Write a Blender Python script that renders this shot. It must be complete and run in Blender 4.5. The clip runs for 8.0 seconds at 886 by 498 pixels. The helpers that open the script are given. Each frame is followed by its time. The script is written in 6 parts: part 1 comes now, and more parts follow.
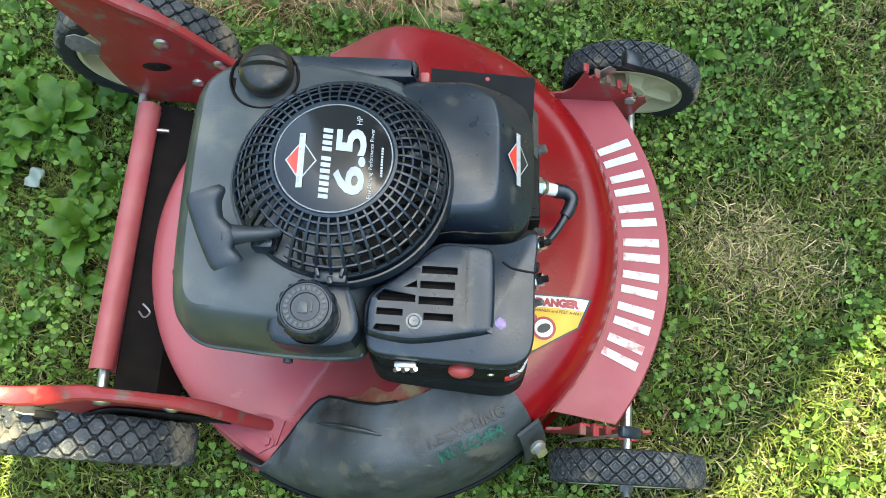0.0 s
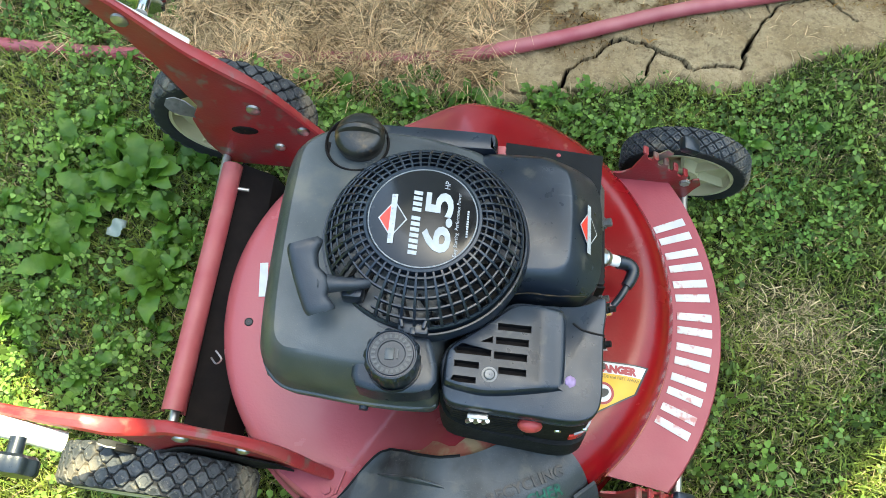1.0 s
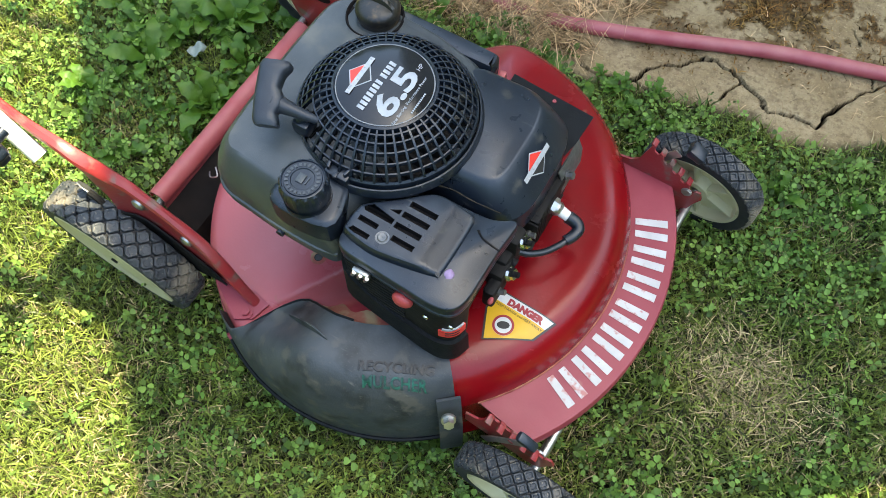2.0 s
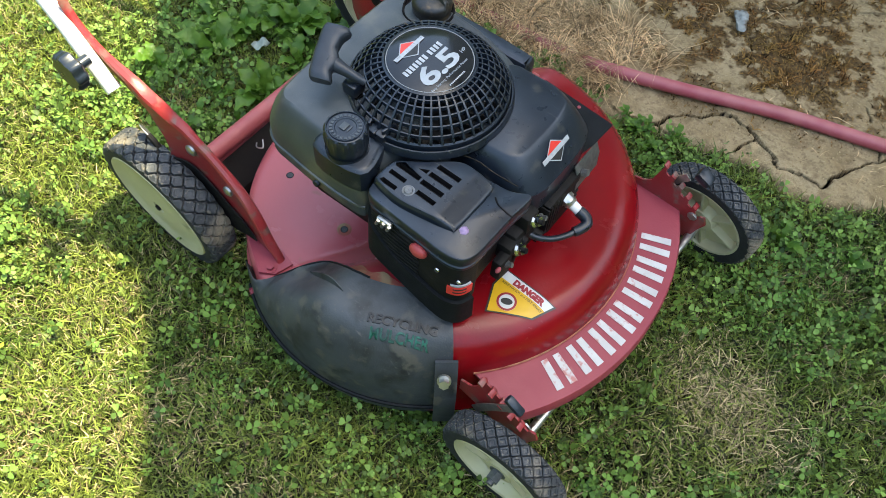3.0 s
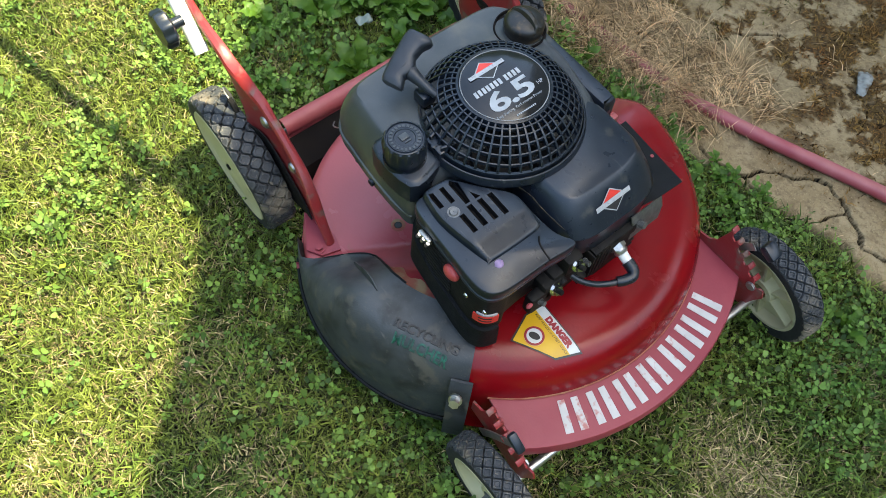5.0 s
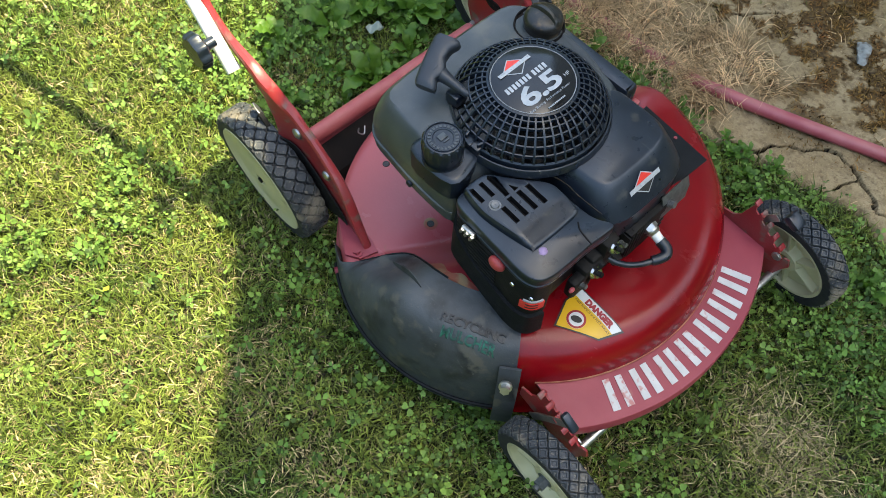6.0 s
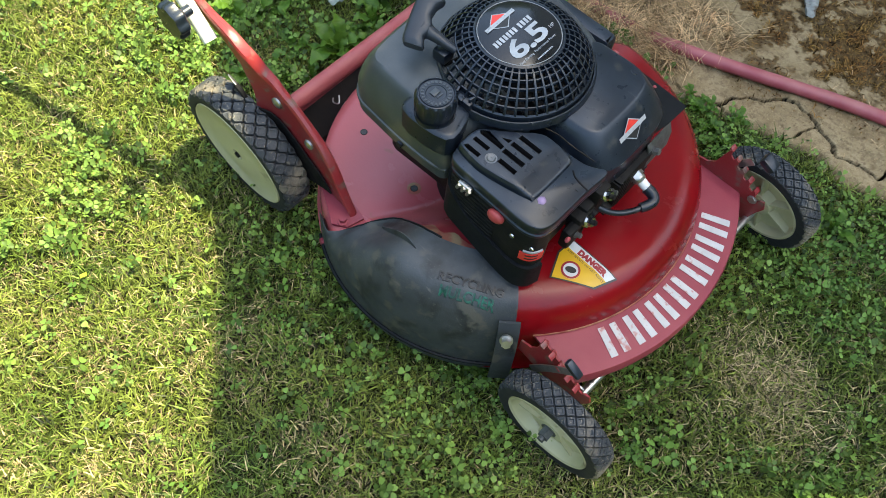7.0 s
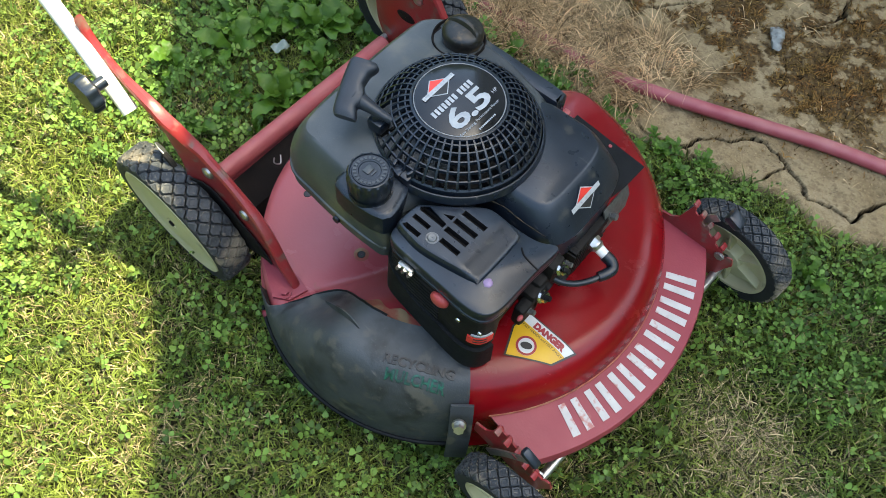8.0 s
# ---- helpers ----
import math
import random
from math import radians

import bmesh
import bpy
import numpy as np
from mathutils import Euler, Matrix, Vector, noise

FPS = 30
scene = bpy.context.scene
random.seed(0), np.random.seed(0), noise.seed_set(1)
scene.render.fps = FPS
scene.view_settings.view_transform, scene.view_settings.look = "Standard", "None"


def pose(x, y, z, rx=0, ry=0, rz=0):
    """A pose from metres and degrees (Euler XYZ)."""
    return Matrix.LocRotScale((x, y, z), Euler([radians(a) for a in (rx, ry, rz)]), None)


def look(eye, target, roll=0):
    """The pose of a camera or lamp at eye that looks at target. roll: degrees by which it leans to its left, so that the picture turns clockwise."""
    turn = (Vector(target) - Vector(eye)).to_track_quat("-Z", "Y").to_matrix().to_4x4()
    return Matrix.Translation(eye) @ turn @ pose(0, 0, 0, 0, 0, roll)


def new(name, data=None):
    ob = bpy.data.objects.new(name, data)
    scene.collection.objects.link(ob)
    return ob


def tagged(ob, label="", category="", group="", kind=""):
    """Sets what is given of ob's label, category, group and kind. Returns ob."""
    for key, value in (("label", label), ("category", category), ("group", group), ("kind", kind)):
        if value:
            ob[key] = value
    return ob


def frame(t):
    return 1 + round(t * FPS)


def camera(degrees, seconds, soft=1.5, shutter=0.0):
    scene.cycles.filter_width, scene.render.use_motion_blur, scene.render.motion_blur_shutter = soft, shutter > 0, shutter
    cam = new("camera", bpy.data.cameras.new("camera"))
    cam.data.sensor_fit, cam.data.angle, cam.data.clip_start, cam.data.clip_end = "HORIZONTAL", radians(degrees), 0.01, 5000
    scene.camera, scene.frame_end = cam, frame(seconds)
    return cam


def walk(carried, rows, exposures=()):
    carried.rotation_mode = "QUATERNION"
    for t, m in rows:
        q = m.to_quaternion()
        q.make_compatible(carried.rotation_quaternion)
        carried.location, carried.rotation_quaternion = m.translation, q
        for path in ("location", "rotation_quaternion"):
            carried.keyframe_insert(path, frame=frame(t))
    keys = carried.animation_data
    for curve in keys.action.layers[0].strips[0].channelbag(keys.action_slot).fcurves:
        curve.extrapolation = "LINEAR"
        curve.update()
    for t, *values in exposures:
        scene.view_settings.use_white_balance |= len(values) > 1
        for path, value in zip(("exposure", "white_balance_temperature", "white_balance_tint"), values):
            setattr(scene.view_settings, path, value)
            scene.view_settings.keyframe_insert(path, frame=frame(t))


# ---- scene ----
cam = camera(57.2, 8.0, soft=0.5)
PATH = [
    (0, (0.021, -0.036, 1.097), (-0.035, 0.609, -0.795), -3.2),
    (0.2, (0.001, -0.067, 1.089), (-0.129, 0.57, -0.802), -9.2),
    (0.5, (-0.031, -0.082, 1.103), (-0.182, 0.571, -0.782), -10.1),
    (0.8, (-0.041, -0.075, 1.14), (-0.169, 0.726, -0.688), -6.5),
    (1, (-0.035, -0.078, 1.14), (-0.144, 0.747, -0.678), -2.6),
    (1.2, (0.0, -0.103, 1.124), (-0.103, 0.72, -0.695), 2.5),
    (1.5, (0.114, -0.117, 1.113), (-0.106, 0.621, -0.733), 1.1),
    (1.7, (0.183, -0.123, 1.118), (-0.123, 0.583, -0.728), 0.2),
    (2, (0.223, -0.153, 1.14), (-0.217, 0.587, -0.665), -0.8),
    (2.2, (0.242, -0.191, 1.161), (-0.237, 0.579, -0.621), -1.1),
    (3.3, (0.335, -0.297, 1.142), (-0.285, 0.572, -0.549), 7.0),
    (3.5, (0.342, -0.263, 1.151), (-0.311, 0.594, -0.534), 7.9),
    (3.8, (0.321, -0.198, 1.151), (-0.428, 0.657, -0.494), 5.7),
    (4, (0.312, -0.181, 1.157), (-0.466, 0.673, -0.476), 5.6),
    (4.5, (0.317, -0.177, 1.145), (-0.485, 0.628, -0.501), 6.3),
    (4.8, (0.316, -0.192, 1.16), (-0.42, 0.518, -0.559), 5.8),
    (5, (0.32, -0.203, 1.181), (-0.368, 0.458, -0.576), 5.6),
    (5.2, (0.331, -0.213, 1.192), (-0.376, 0.449, -0.554), 4.4),
    (6.3, (0.292, -0.307, 1.209), (-0.38, 0.371, -0.548), 1.3),
    (6.5, (0.293, -0.335, 1.2), (-0.357, 0.361, -0.559), 2.4),
    (7, (0.272, -0.346, 1.189), (-0.284, 0.42, -0.573), 6.6),
    (7.5, (0.258, -0.322, 1.182), (-0.325, 0.534, -0.529), 6.7),
    (8, (0.236, -0.223, 1.168), (-0.302, 0.575, -0.585), 6.6),
]
walk(cam, [(t, look(eye, target, roll)) for t, eye, target, roll in PATH], [(t, stops, 7050, tint) for t, stops, tint in ((0.0, 2.87, -6), (0.5, 2.62, -4), (1.0, 2.80, -5), (1.5, 2.60, -4), (2.0, 2.56, 0), (3.5, 2.36, 1), (4.0, 2.43, 1), (4.5, 2.41, 1), (5.2, 2.21, 1), (6.5, 2.19, 1), (7.5, 2.33, 1), (8.0, 2.29, 0))])

from mathutils.bvhtree import BVHTree
from mathutils.geometry import delaunay_2d_cdt

# ---- light ----
SUN_TO = Vector((0.27, 0.30, 1.0)).normalized()
world = bpy.data.worlds.new("sky")
scene.world = world
world.use_nodes = True
wn = world.node_tree
sky = wn.nodes.new("ShaderNodeTexSky")
sky.sky_type, sky.sun_disc = "NISHITA", False
sky.sun_elevation = math.asin(SUN_TO.z)
sky.sun_rotation = math.atan2(SUN_TO.x, SUN_TO.y)
sky.air_density, sky.dust_density, sky.ozone_density = 1.0, 2.0, 1.0
wn.links.new(sky.outputs[0], wn.nodes["Background"].inputs[0])
wn.nodes["Background"].inputs[1].default_value = 0.15
lamp = bpy.data.lights.new("sun", "SUN")
lamp.energy, lamp.angle, lamp.color = 3.3, radians(0.36), (1.0, 0.90, 0.66)
sun = new("sun", lamp)
sun.matrix_world = look(SUN_TO * 20, (0, 0, 0))


# ---- materials ----
def material(name, a, b, scale=30.0, rough=0.5, metal=0.0, bump=0.0, bump_scale=400.0, spots=None, spot_at=0.62, spot_scale=18.0,
             rough_var=0.12, coat=0.0, spec=0.5, island=False, dust_sheen=None, dust_sheen_amount=0.4, through_light=0.0, fade=None, fade_from=-0.02, fade_to=-0.24, scratch=None, stain=None, specks=None):
    """Principled surface: two tones by noise, fine grain, wear spots, dust and painted sky sheen on faces that look up.
    """
    m = bpy.data.materials.new(name)
    m.use_nodes = True
    t = m.node_tree
    n, l = t.nodes, t.links
    p = n["Principled BSDF"]
    co = n.new("ShaderNodeTexCoord").outputs["Object"]

    def tex(s, detail=6.0):
        k = n.new("ShaderNodeTexNoise")
        k.inputs["Scale"].default_value, k.inputs["Detail"].default_value = s, detail
        l.new(co, k.inputs["Vector"])
        return k.outputs["Fac"]

    def ramp(src, lo, hi):
        k = n.new("ShaderNodeMapRange")
        k.inputs["From Min"].default_value, k.inputs["From Max"].default_value = lo, hi
        l.new(src, k.inputs["Value"])
        return k.outputs["Result"]

    def mix(f, c0, c1):
        k = n.new("ShaderNodeMix")
        k.data_type = "RGBA"
        l.new(f, k.inputs["Factor"])
        for sock, c in ((k.inputs[6], c0), (k.inputs[7], c1)):
            if isinstance(c, tuple):
                sock.default_value = (*c, 1)
            else:
                l.new(c, sock)
        return k.outputs[2]

    col = mix(ramp(tex(scale), 0.32, 0.68), a, b)
    if island:
        geo = n.new("ShaderNodeNewGeometry")
        k = n.new("ShaderNodeHueSaturation")
        mm = n.new("ShaderNodeMath")
        mm.operation = "MULTIPLY_ADD"
        l.new(geo.outputs["Random Per Island"], mm.inputs[0])
        mm.inputs[1].default_value, mm.inputs[2].default_value = island
        l.new(mm.outputs[0], k.inputs["Value"])
        l.new(col, k.inputs["Color"])
        col = k.outputs["Color"]
    if fade:
        sx = n.new("ShaderNodeSeparateXYZ")
        l.new(co, sx.inputs[0])
        k = n.new("ShaderNodeMath")
        k.operation = "MULTIPLY_ADD"
        l.new(tex(6.0, 5.0), k.inputs[0])
        k.inputs[1].default_value = 0.22
        l.new(sx.outputs["X"], k.inputs[2])
        col = mix(ramp(k.outputs[0], fade_from + 0.11, fade_to + 0.11), col, fade)
    if stain:
        col = mix(ramp(tex(stain[1], 10.0), stain[2], stain[3]), col, stain[0])
    if spots:
        col = mix(ramp(tex(spot_scale, 9.0), spot_at - 0.03, spot_at + 0.08), col, spots)
    if scratch:
        mp = n.new("ShaderNodeMapping")
        mp.inputs["Scale"].default_value, mp.inputs["Rotation"].default_value = (25, 260, 60), (0.3, 0.2, 0.5)
        l.new(co, mp.inputs["Vector"])
        k = n.new("ShaderNodeTexNoise")
        k.inputs["Scale"].default_value, k.inputs["Detail"].default_value = 1.0, 3.0
        l.new(mp.outputs[0], k.inputs["Vector"])
        k2 = n.new("ShaderNodeMath")
        k2.operation = "MULTIPLY"
        l.new(ramp(k.outputs["Fac"], 0.66, 0.76), k2.inputs[0])
        l.new(ramp(tex(17.0, 4.0), 0.48, 0.62), k2.inputs[1])
        col = mix(k2.outputs[0], col, scratch)
    if specks:
        col = mix(ramp(tex(specks[1], 2.0), specks[2], specks[2] + 0.04), col, specks[0])
        col = mix(ramp(tex(specks[1] * 0.37, 5.0), specks[2] + 0.01, specks[2] + 0.09), col, specks[0])
    if dust_sheen:
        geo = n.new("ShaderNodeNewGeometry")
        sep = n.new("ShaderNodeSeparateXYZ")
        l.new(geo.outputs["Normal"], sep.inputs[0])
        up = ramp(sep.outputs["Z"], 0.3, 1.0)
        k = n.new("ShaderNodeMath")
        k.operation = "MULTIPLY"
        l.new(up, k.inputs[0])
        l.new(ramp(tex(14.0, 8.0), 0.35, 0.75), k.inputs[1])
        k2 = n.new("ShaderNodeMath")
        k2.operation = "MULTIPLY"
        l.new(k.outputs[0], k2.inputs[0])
        k2.inputs[1].default_value = dust_sheen_amount
        col = mix(k2.outputs[0], col, dust_sheen)
    l.new(col, p.inputs["Base Color"])
    r = n.new("ShaderNodeMapRange")
    r.inputs["To Min"].default_value, r.inputs["To Max"].default_value = max(rough - rough_var, 0.02), min(rough + rough_var, 1)
    l.new(tex(scale * 2.3), r.inputs["Value"])
    l.new(r.outputs["Result"], p.inputs["Roughness"])
    p.inputs["Metallic"].default_value = metal
    p.inputs["Specular IOR Level"].default_value = spec
    p.inputs["Coat Weight"].default_value = coat
    if through_light:
        tr = n.new("ShaderNodeBsdfTranslucent")
        hs = n.new("ShaderNodeHueSaturation")
        hs.inputs["Hue"].default_value, hs.inputs["Value"].default_value = 0.485, 1.7
        l.new(col, hs.inputs["Color"])
        l.new(hs.outputs["Color"], tr.inputs["Color"])
        ms = n.new("ShaderNodeMixShader")
        ms.inputs[0].default_value = through_light
        l.new(p.outputs[0], ms.inputs[1])
        l.new(tr.outputs[0], ms.inputs[2])
        l.new(ms.outputs[0], n["Material Output"].inputs["Surface"])
    if bump:
        bn = n.new("ShaderNodeBump")
        bn.inputs["Strength"].default_value, bn.inputs["Distance"].default_value = bump, 0.001
        l.new(tex(bump_scale, 3.0), bn.inputs["Height"])
        l.new(bn.outputs["Normal"], p.inputs["Normal"])
    return m


RED = material("red_paint", (0.205, 0.0027, 0.0064), (0.150, 0.0022, 0.0050), 9, 0.24, bump=0.15, bump_scale=300, spots=(0.25, 0.10, 0.07), spot_at=0.70,
               spot_scale=30, fade=(0.40, 0.098, 0.108), spec=0.33)
RED_ARM = material("scratched_red_paint", (0.28, 0.016, 0.020), (0.22, 0.036, 0.036), 18, 0.38, bump=0.3, bump_scale=250, spots=(0.17, 0.095, 0.075), spot_at=0.59, spot_scale=44)
RED_FADED = material("faded_red_paint", (0.23, 0.026, 0.042), (0.275, 0.044, 0.058), 14, 0.48, bump=0.2, bump_scale=350, spots=(0.30, 0.15, 0.11), spot_at=0.70, spot_scale=30)
RED_TUBE = material("weathered_red_tube", (0.32, 0.055, 0.065), (0.37, 0.10, 0.10), 20, 0.5, bump=0.2, spots=(0.20, 0.06, 0.045), spot_at=0.66)
# bluish tone on upward faces paints sky sheen over the dust
BLACK = material("black_plastic", (0.0050, 0.0085, 0.0150), (0.0088, 0.0132, 0.0215), 35, 0.31, bump=0.10, bump_scale=900, dust_sheen=(0.082, 0.102, 0.130), dust_sheen_amount=0.27,
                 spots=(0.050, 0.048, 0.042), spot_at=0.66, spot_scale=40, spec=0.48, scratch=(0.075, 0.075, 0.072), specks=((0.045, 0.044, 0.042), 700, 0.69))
# cover's upward faces lightened for dust and for reflected sky
BLACK_COVER = material("scuffed_black_plastic", (0.031, 0.036, 0.041), (0.052, 0.057, 0.061), 16, 0.54, bump=0.25, bump_scale=420, spots=(0.078, 0.073, 0.060), rough_var=0.24, stain=((0.013, 0.014, 0.014), 19.0, 0.50, 0.66),
                       spot_at=0.58, spot_scale=36, dust_sheen=(0.100, 0.108, 0.112), dust_sheen_amount=0.70, spec=0.36, scratch=(0.14, 0.13, 0.115), specks=((0.075, 0.072, 0.062), 480, 0.67))
TANK = material("dusty_tank_plastic", (0.029, 0.036, 0.041), (0.047, 0.054, 0.058), 30, 0.36, bump=0.12, bump_scale=800, dust_sheen=(0.13, 0.135, 0.130), dust_sheen_amount=0.45,
                spots=(0.085, 0.078, 0.058), spot_at=0.60, spot_scale=14, spec=0.5, scratch=(0.10, 0.10, 0.09), specks=((0.075, 0.072, 0.062), 600, 0.67))
DIRT = material("dried_dirt", (0.23, 0.105, 0.060), (0.25, 0.050, 0.042), 30, 0.8, bump=0.4, spots=(0.25, 0.165, 0.090), spot_at=0.50, spot_scale=35, spec=0.15)
GUARD = material("dull_black_plastic", (0.005, 0.006, 0.007), (0.009, 0.010, 0.011), 30, 0.55, bump=0.3, spec=0.15)
FLAP = material("dull_black_rubber", (0.006, 0.005, 0.005), (0.012, 0.009, 0.008), 40, 0.85, spec=0.2)
BLACK_GLOSS = material("glossy_black_label", (0.008, 0.008, 0.010), (0.012, 0.012, 0.014), 60, 0.16, rough_var=0.06, spots=(0.05, 0.05, 0.05), spot_at=0.72, spot_scale=90)
DARK = material("dark_engine_metal", (0.007, 0.007, 0.008), (0.016, 0.014, 0.012), 40, 0.60, bump=0.4, bump_scale=300, spec=0.14)
RUBBER = material("tyre_rubber", (0.020, 0.023, 0.028), (0.050, 0.053, 0.058), 120, 0.66, bump=0.9, bump_scale=420, spots=(0.20, 0.165, 0.12), spot_at=0.57, spot_scale=15, dust_sheen=(0.13, 0.125, 0.115), dust_sheen_amount=0.36, specks=((0.15, 0.13, 0.10), 260, 0.64))
CREAM = material("cream_plastic", (0.50, 0.44, 0.25), (0.58, 0.52, 0.32), 12, 0.5, bump=0.1, spots=(0.26, 0.21, 0.12), spot_at=0.66, spot_scale=20)
STEEL = material("zinc_steel", (0.52, 0.51, 0.48), (0.36, 0.35, 0.33), 80, 0.36, metal=0.9, bump=0.2)
DULL_STEEL = material("dull_grey_steel", (0.20, 0.20, 0.20), (0.12, 0.12, 0.12), 120, 0.5, metal=0.7)
CHROME = material("bright_metal", (0.75, 0.75, 0.74), (0.6, 0.6, 0.6), 60, 0.18, metal=1.0)
WHITE_PAINT = material("worn_white_paint", (0.52, 0.50, 0.48), (0.43, 0.41, 0.39), 45, 0.55, spots=(0.40, 0.16, 0.14), spot_at=0.60, spot_scale=75)
WHITE = material("white_print", (0.58, 0.58, 0.57), (0.50, 0.50, 0.49), 50, 0.4)
SILVER = material("silver_print", (0.40, 0.41, 0.42), (0.30, 0.31, 0.32), 60, 0.35)
GREY_PRINT = material("pale_grey_print", (0.42, 0.43, 0.44), (0.33, 0.34, 0.35), 150, 0.4, spots=(0.25, 0.26, 0.27), spot_at=0.60, spot_scale=320)
WHITE_TUBE = material("white_handle_paint", (0.80, 0.80, 0.78), (0.72, 0.72, 0.70), 20, 0.35, spots=(0.45, 0.42, 0.38), spot_at=0.70)
RED_PRINT = material("red_print", (0.72, 0.045, 0.03), (0.66, 0.04, 0.03), 50, 0.4)
GRIP = material("grip_plastic", (0.016, 0.020, 0.028), (0.026, 0.031, 0.040), 40, 0.42, bump=0.15, bump_scale=700, spots=(0.06, 0.06, 0.06), spot_at=0.68, spot_scale=50, spec=0.5)
DARK_PRINT = material("black_print", (0.012, 0.012, 0.012), (0.02, 0.02, 0.02), 50, 0.45)
YELLOW_PRINT = material("yellow_print", (0.62, 0.36, 0.010), (0.56, 0.31, 0.010), 40, 0.4, spots=(0.5, 0.3, 0.05), spot_at=0.7)
MAROON_PRINT = material("maroon_print", (0.28, 0.012, 0.02), (0.24, 0.01, 0.02), 40, 0.4)
GREEN_PRINT = material("green_print", (0.018, 0.13, 0.085), (0.012, 0.022, 0.022), 130, 0.5)
PRIMER = material("primer_rubber", (0.42, 0.050, 0.048), (0.34, 0.045, 0.045), 40, 0.45)
PURPLE = material("purple_seal", (0.30, 0.20, 0.34), (0.22, 0.15, 0.26), 200, 0.6, bump=0.5)
CERAMIC = material("white_ceramic", (0.80, 0.80, 0.78), (0.72, 0.71, 0.68), 90, 0.25)
GASKET = material("torn_foam", (0.055, 0.042, 0.026), (0.012, 0.011, 0.010), 180, 0.85, spec=0.1)
SEAM = material("chipped_edge", (0.36, 0.15, 0.075), (0.24, 0.045, 0.028), 60, 0.6)
# same rubber as the tread, with groove shade put into the colour
RUBBER_SHADED = material("groove_shade_rubber", (0.012, 0.012, 0.013), (0.020, 0.020, 0.021), 60, 0.8)
HOSE = material("red_hose", (0.33, 0.055, 0.075), (0.40, 0.10, 0.115), 30, 0.5, bump=0.2, dust_sheen=(0.42, 0.22, 0.18), dust_sheen_amount=0.5)
STONE = material("grey_stone", (0.30, 0.31, 0.29), (0.19, 0.19, 0.175), 90, 0.85, bump=1.0, bump_scale=160, spots=(0.13, 0.10, 0.07), spot_at=0.55, spot_scale=60)
SIDING = material("pale_siding", (0.55, 0.53, 0.48), (0.48, 0.46, 0.42), 6, 0.6, bump=0.2)
SHADE_BOARD = material("shade_boards", (0.45, 0.43, 0.40), (0.38, 0.36, 0.33), 8, 0.7, bump=0.3)
GRASS = material("grass_blades", (0.078, 0.126, 0.023), (0.186, 0.211, 0.046), 5, 0.42, island=(1.9, 0.04), spec=0.25, through_light=0.22)
GRASS_DRY = material("dry_grass", (0.52, 0.415, 0.235), (0.31, 0.240, 0.125), 7, 0.6, island=(1.55, 0.05), spec=0.2, through_light=0.12)
CLOVER = material("clover_leaves", (0.084, 0.164, 0.034), (0.168, 0.248, 0.052), 6, 0.48, island=(1.35, 0.32), spec=0.25, through_light=0.24)
STRAW = material("straw", (0.66, 0.48, 0.27), (0.35, 0.23, 0.115), 9, 0.7, island=(1.6, 0.12), spec=0.15, through_light=0.2)
MOSS = material("dry_brown_moss", (0.165, 0.072, 0.022), (0.180, 0.112, 0.034), 18, 0.9, island=(2.1, 0.05), spec=0.1)
MOSS_GREEN = material("olive_moss", (0.070, 0.075, 0.018), (0.12, 0.105, 0.032), 20, 0.8, island=(1.4, 0.2), spec=0.15, through_light=0.15)
BACKDROP = material("backdrop_green", (0.030, 0.055, 0.015), (0.060, 0.095, 0.025), 3, 0.8, bump=1.0, bump_scale=12, spec=0.1)
LEAF = material("broad_leaf", (0.048, 0.118, 0.013), (0.104, 0.192, 0.024), 30, 0.42, bump=1.0, bump_scale=140, spec=0.32, through_light=0.3)


# ---- mesh tools ----
def link_mesh(name, bm, mat, angle=35.0):
    bmesh.ops.recalc_face_normals(bm, faces=bm.faces[:])
    me = bpy.data.meshes.new(name)
    bm.to_mesh(me)
    bm.free()
    me.materials.append(mat)
    me.polygons.foreach_set("use_smooth", [True] * len(me.polygons))
    me.set_sharp_from_angle(angle=radians(angle))
    return new(name, me)


def part(name, bm, mat, parent, label="", at=None, angle=35.0):
    """One mesh as a part of a thing or of a part. Its mesh is in world metres unless at is given."""
    ob = link_mesh(name, bm, mat, angle)
    ob.parent = parent
    off = Vector((0, 0, 0)) if at is None else Vector(at)
    if at is None and parent.parent is None:
        off = -parent.location
    elif at is not None and parent.parent is None:
        off = off - parent.location
    ob.location = off
    return tagged(ob, label)


def box(bm, c, s, bevel=0.0, rot=None, seg=2):
    m = Matrix.Translation(c) @ (rot.to_4x4() if rot else Matrix()) @ Matrix.Diagonal((*s, 1))
    vs = bmesh.ops.create_cube(bm, size=1.0, matrix=m)["verts"]
    if bevel:
        es = list({e for v in vs for e in v.link_edges})
        bmesh.ops.bevel(bm, geom=es, offset=bevel, segments=seg, affect="EDGES", profile=0.5)


def rod(bm, p, q, r, seg=18, r2=None):
    p, q = Vector(p), Vector(q)
    d = q - p
    m = Matrix.Translation((p + q) / 2) @ d.to_track_quat("Z", "Y").to_matrix().to_4x4()
    bmesh.ops.create_cone(bm, cap_ends=True, segments=seg, radius1=r, radius2=r if r2 is None else r2, depth=d.length, matrix=m)


def loft(bm, rings, closed=True, cap0=True, cap1=True):
    rows = [[bm.verts.new(p) for p in ring] for ring in rings]
    n = len(rows[0])
    for a, b in zip(rows, rows[1:]):
        for i in range(n if closed else n - 1):
            j = (i + 1) % n
            bm.faces.new((a[i], a[j], b[j], b[i]))
    if cap0:
        bm.faces.new(rows[0][::-1])
    if cap1:
        bm.faces.new(rows[-1])
    return rows


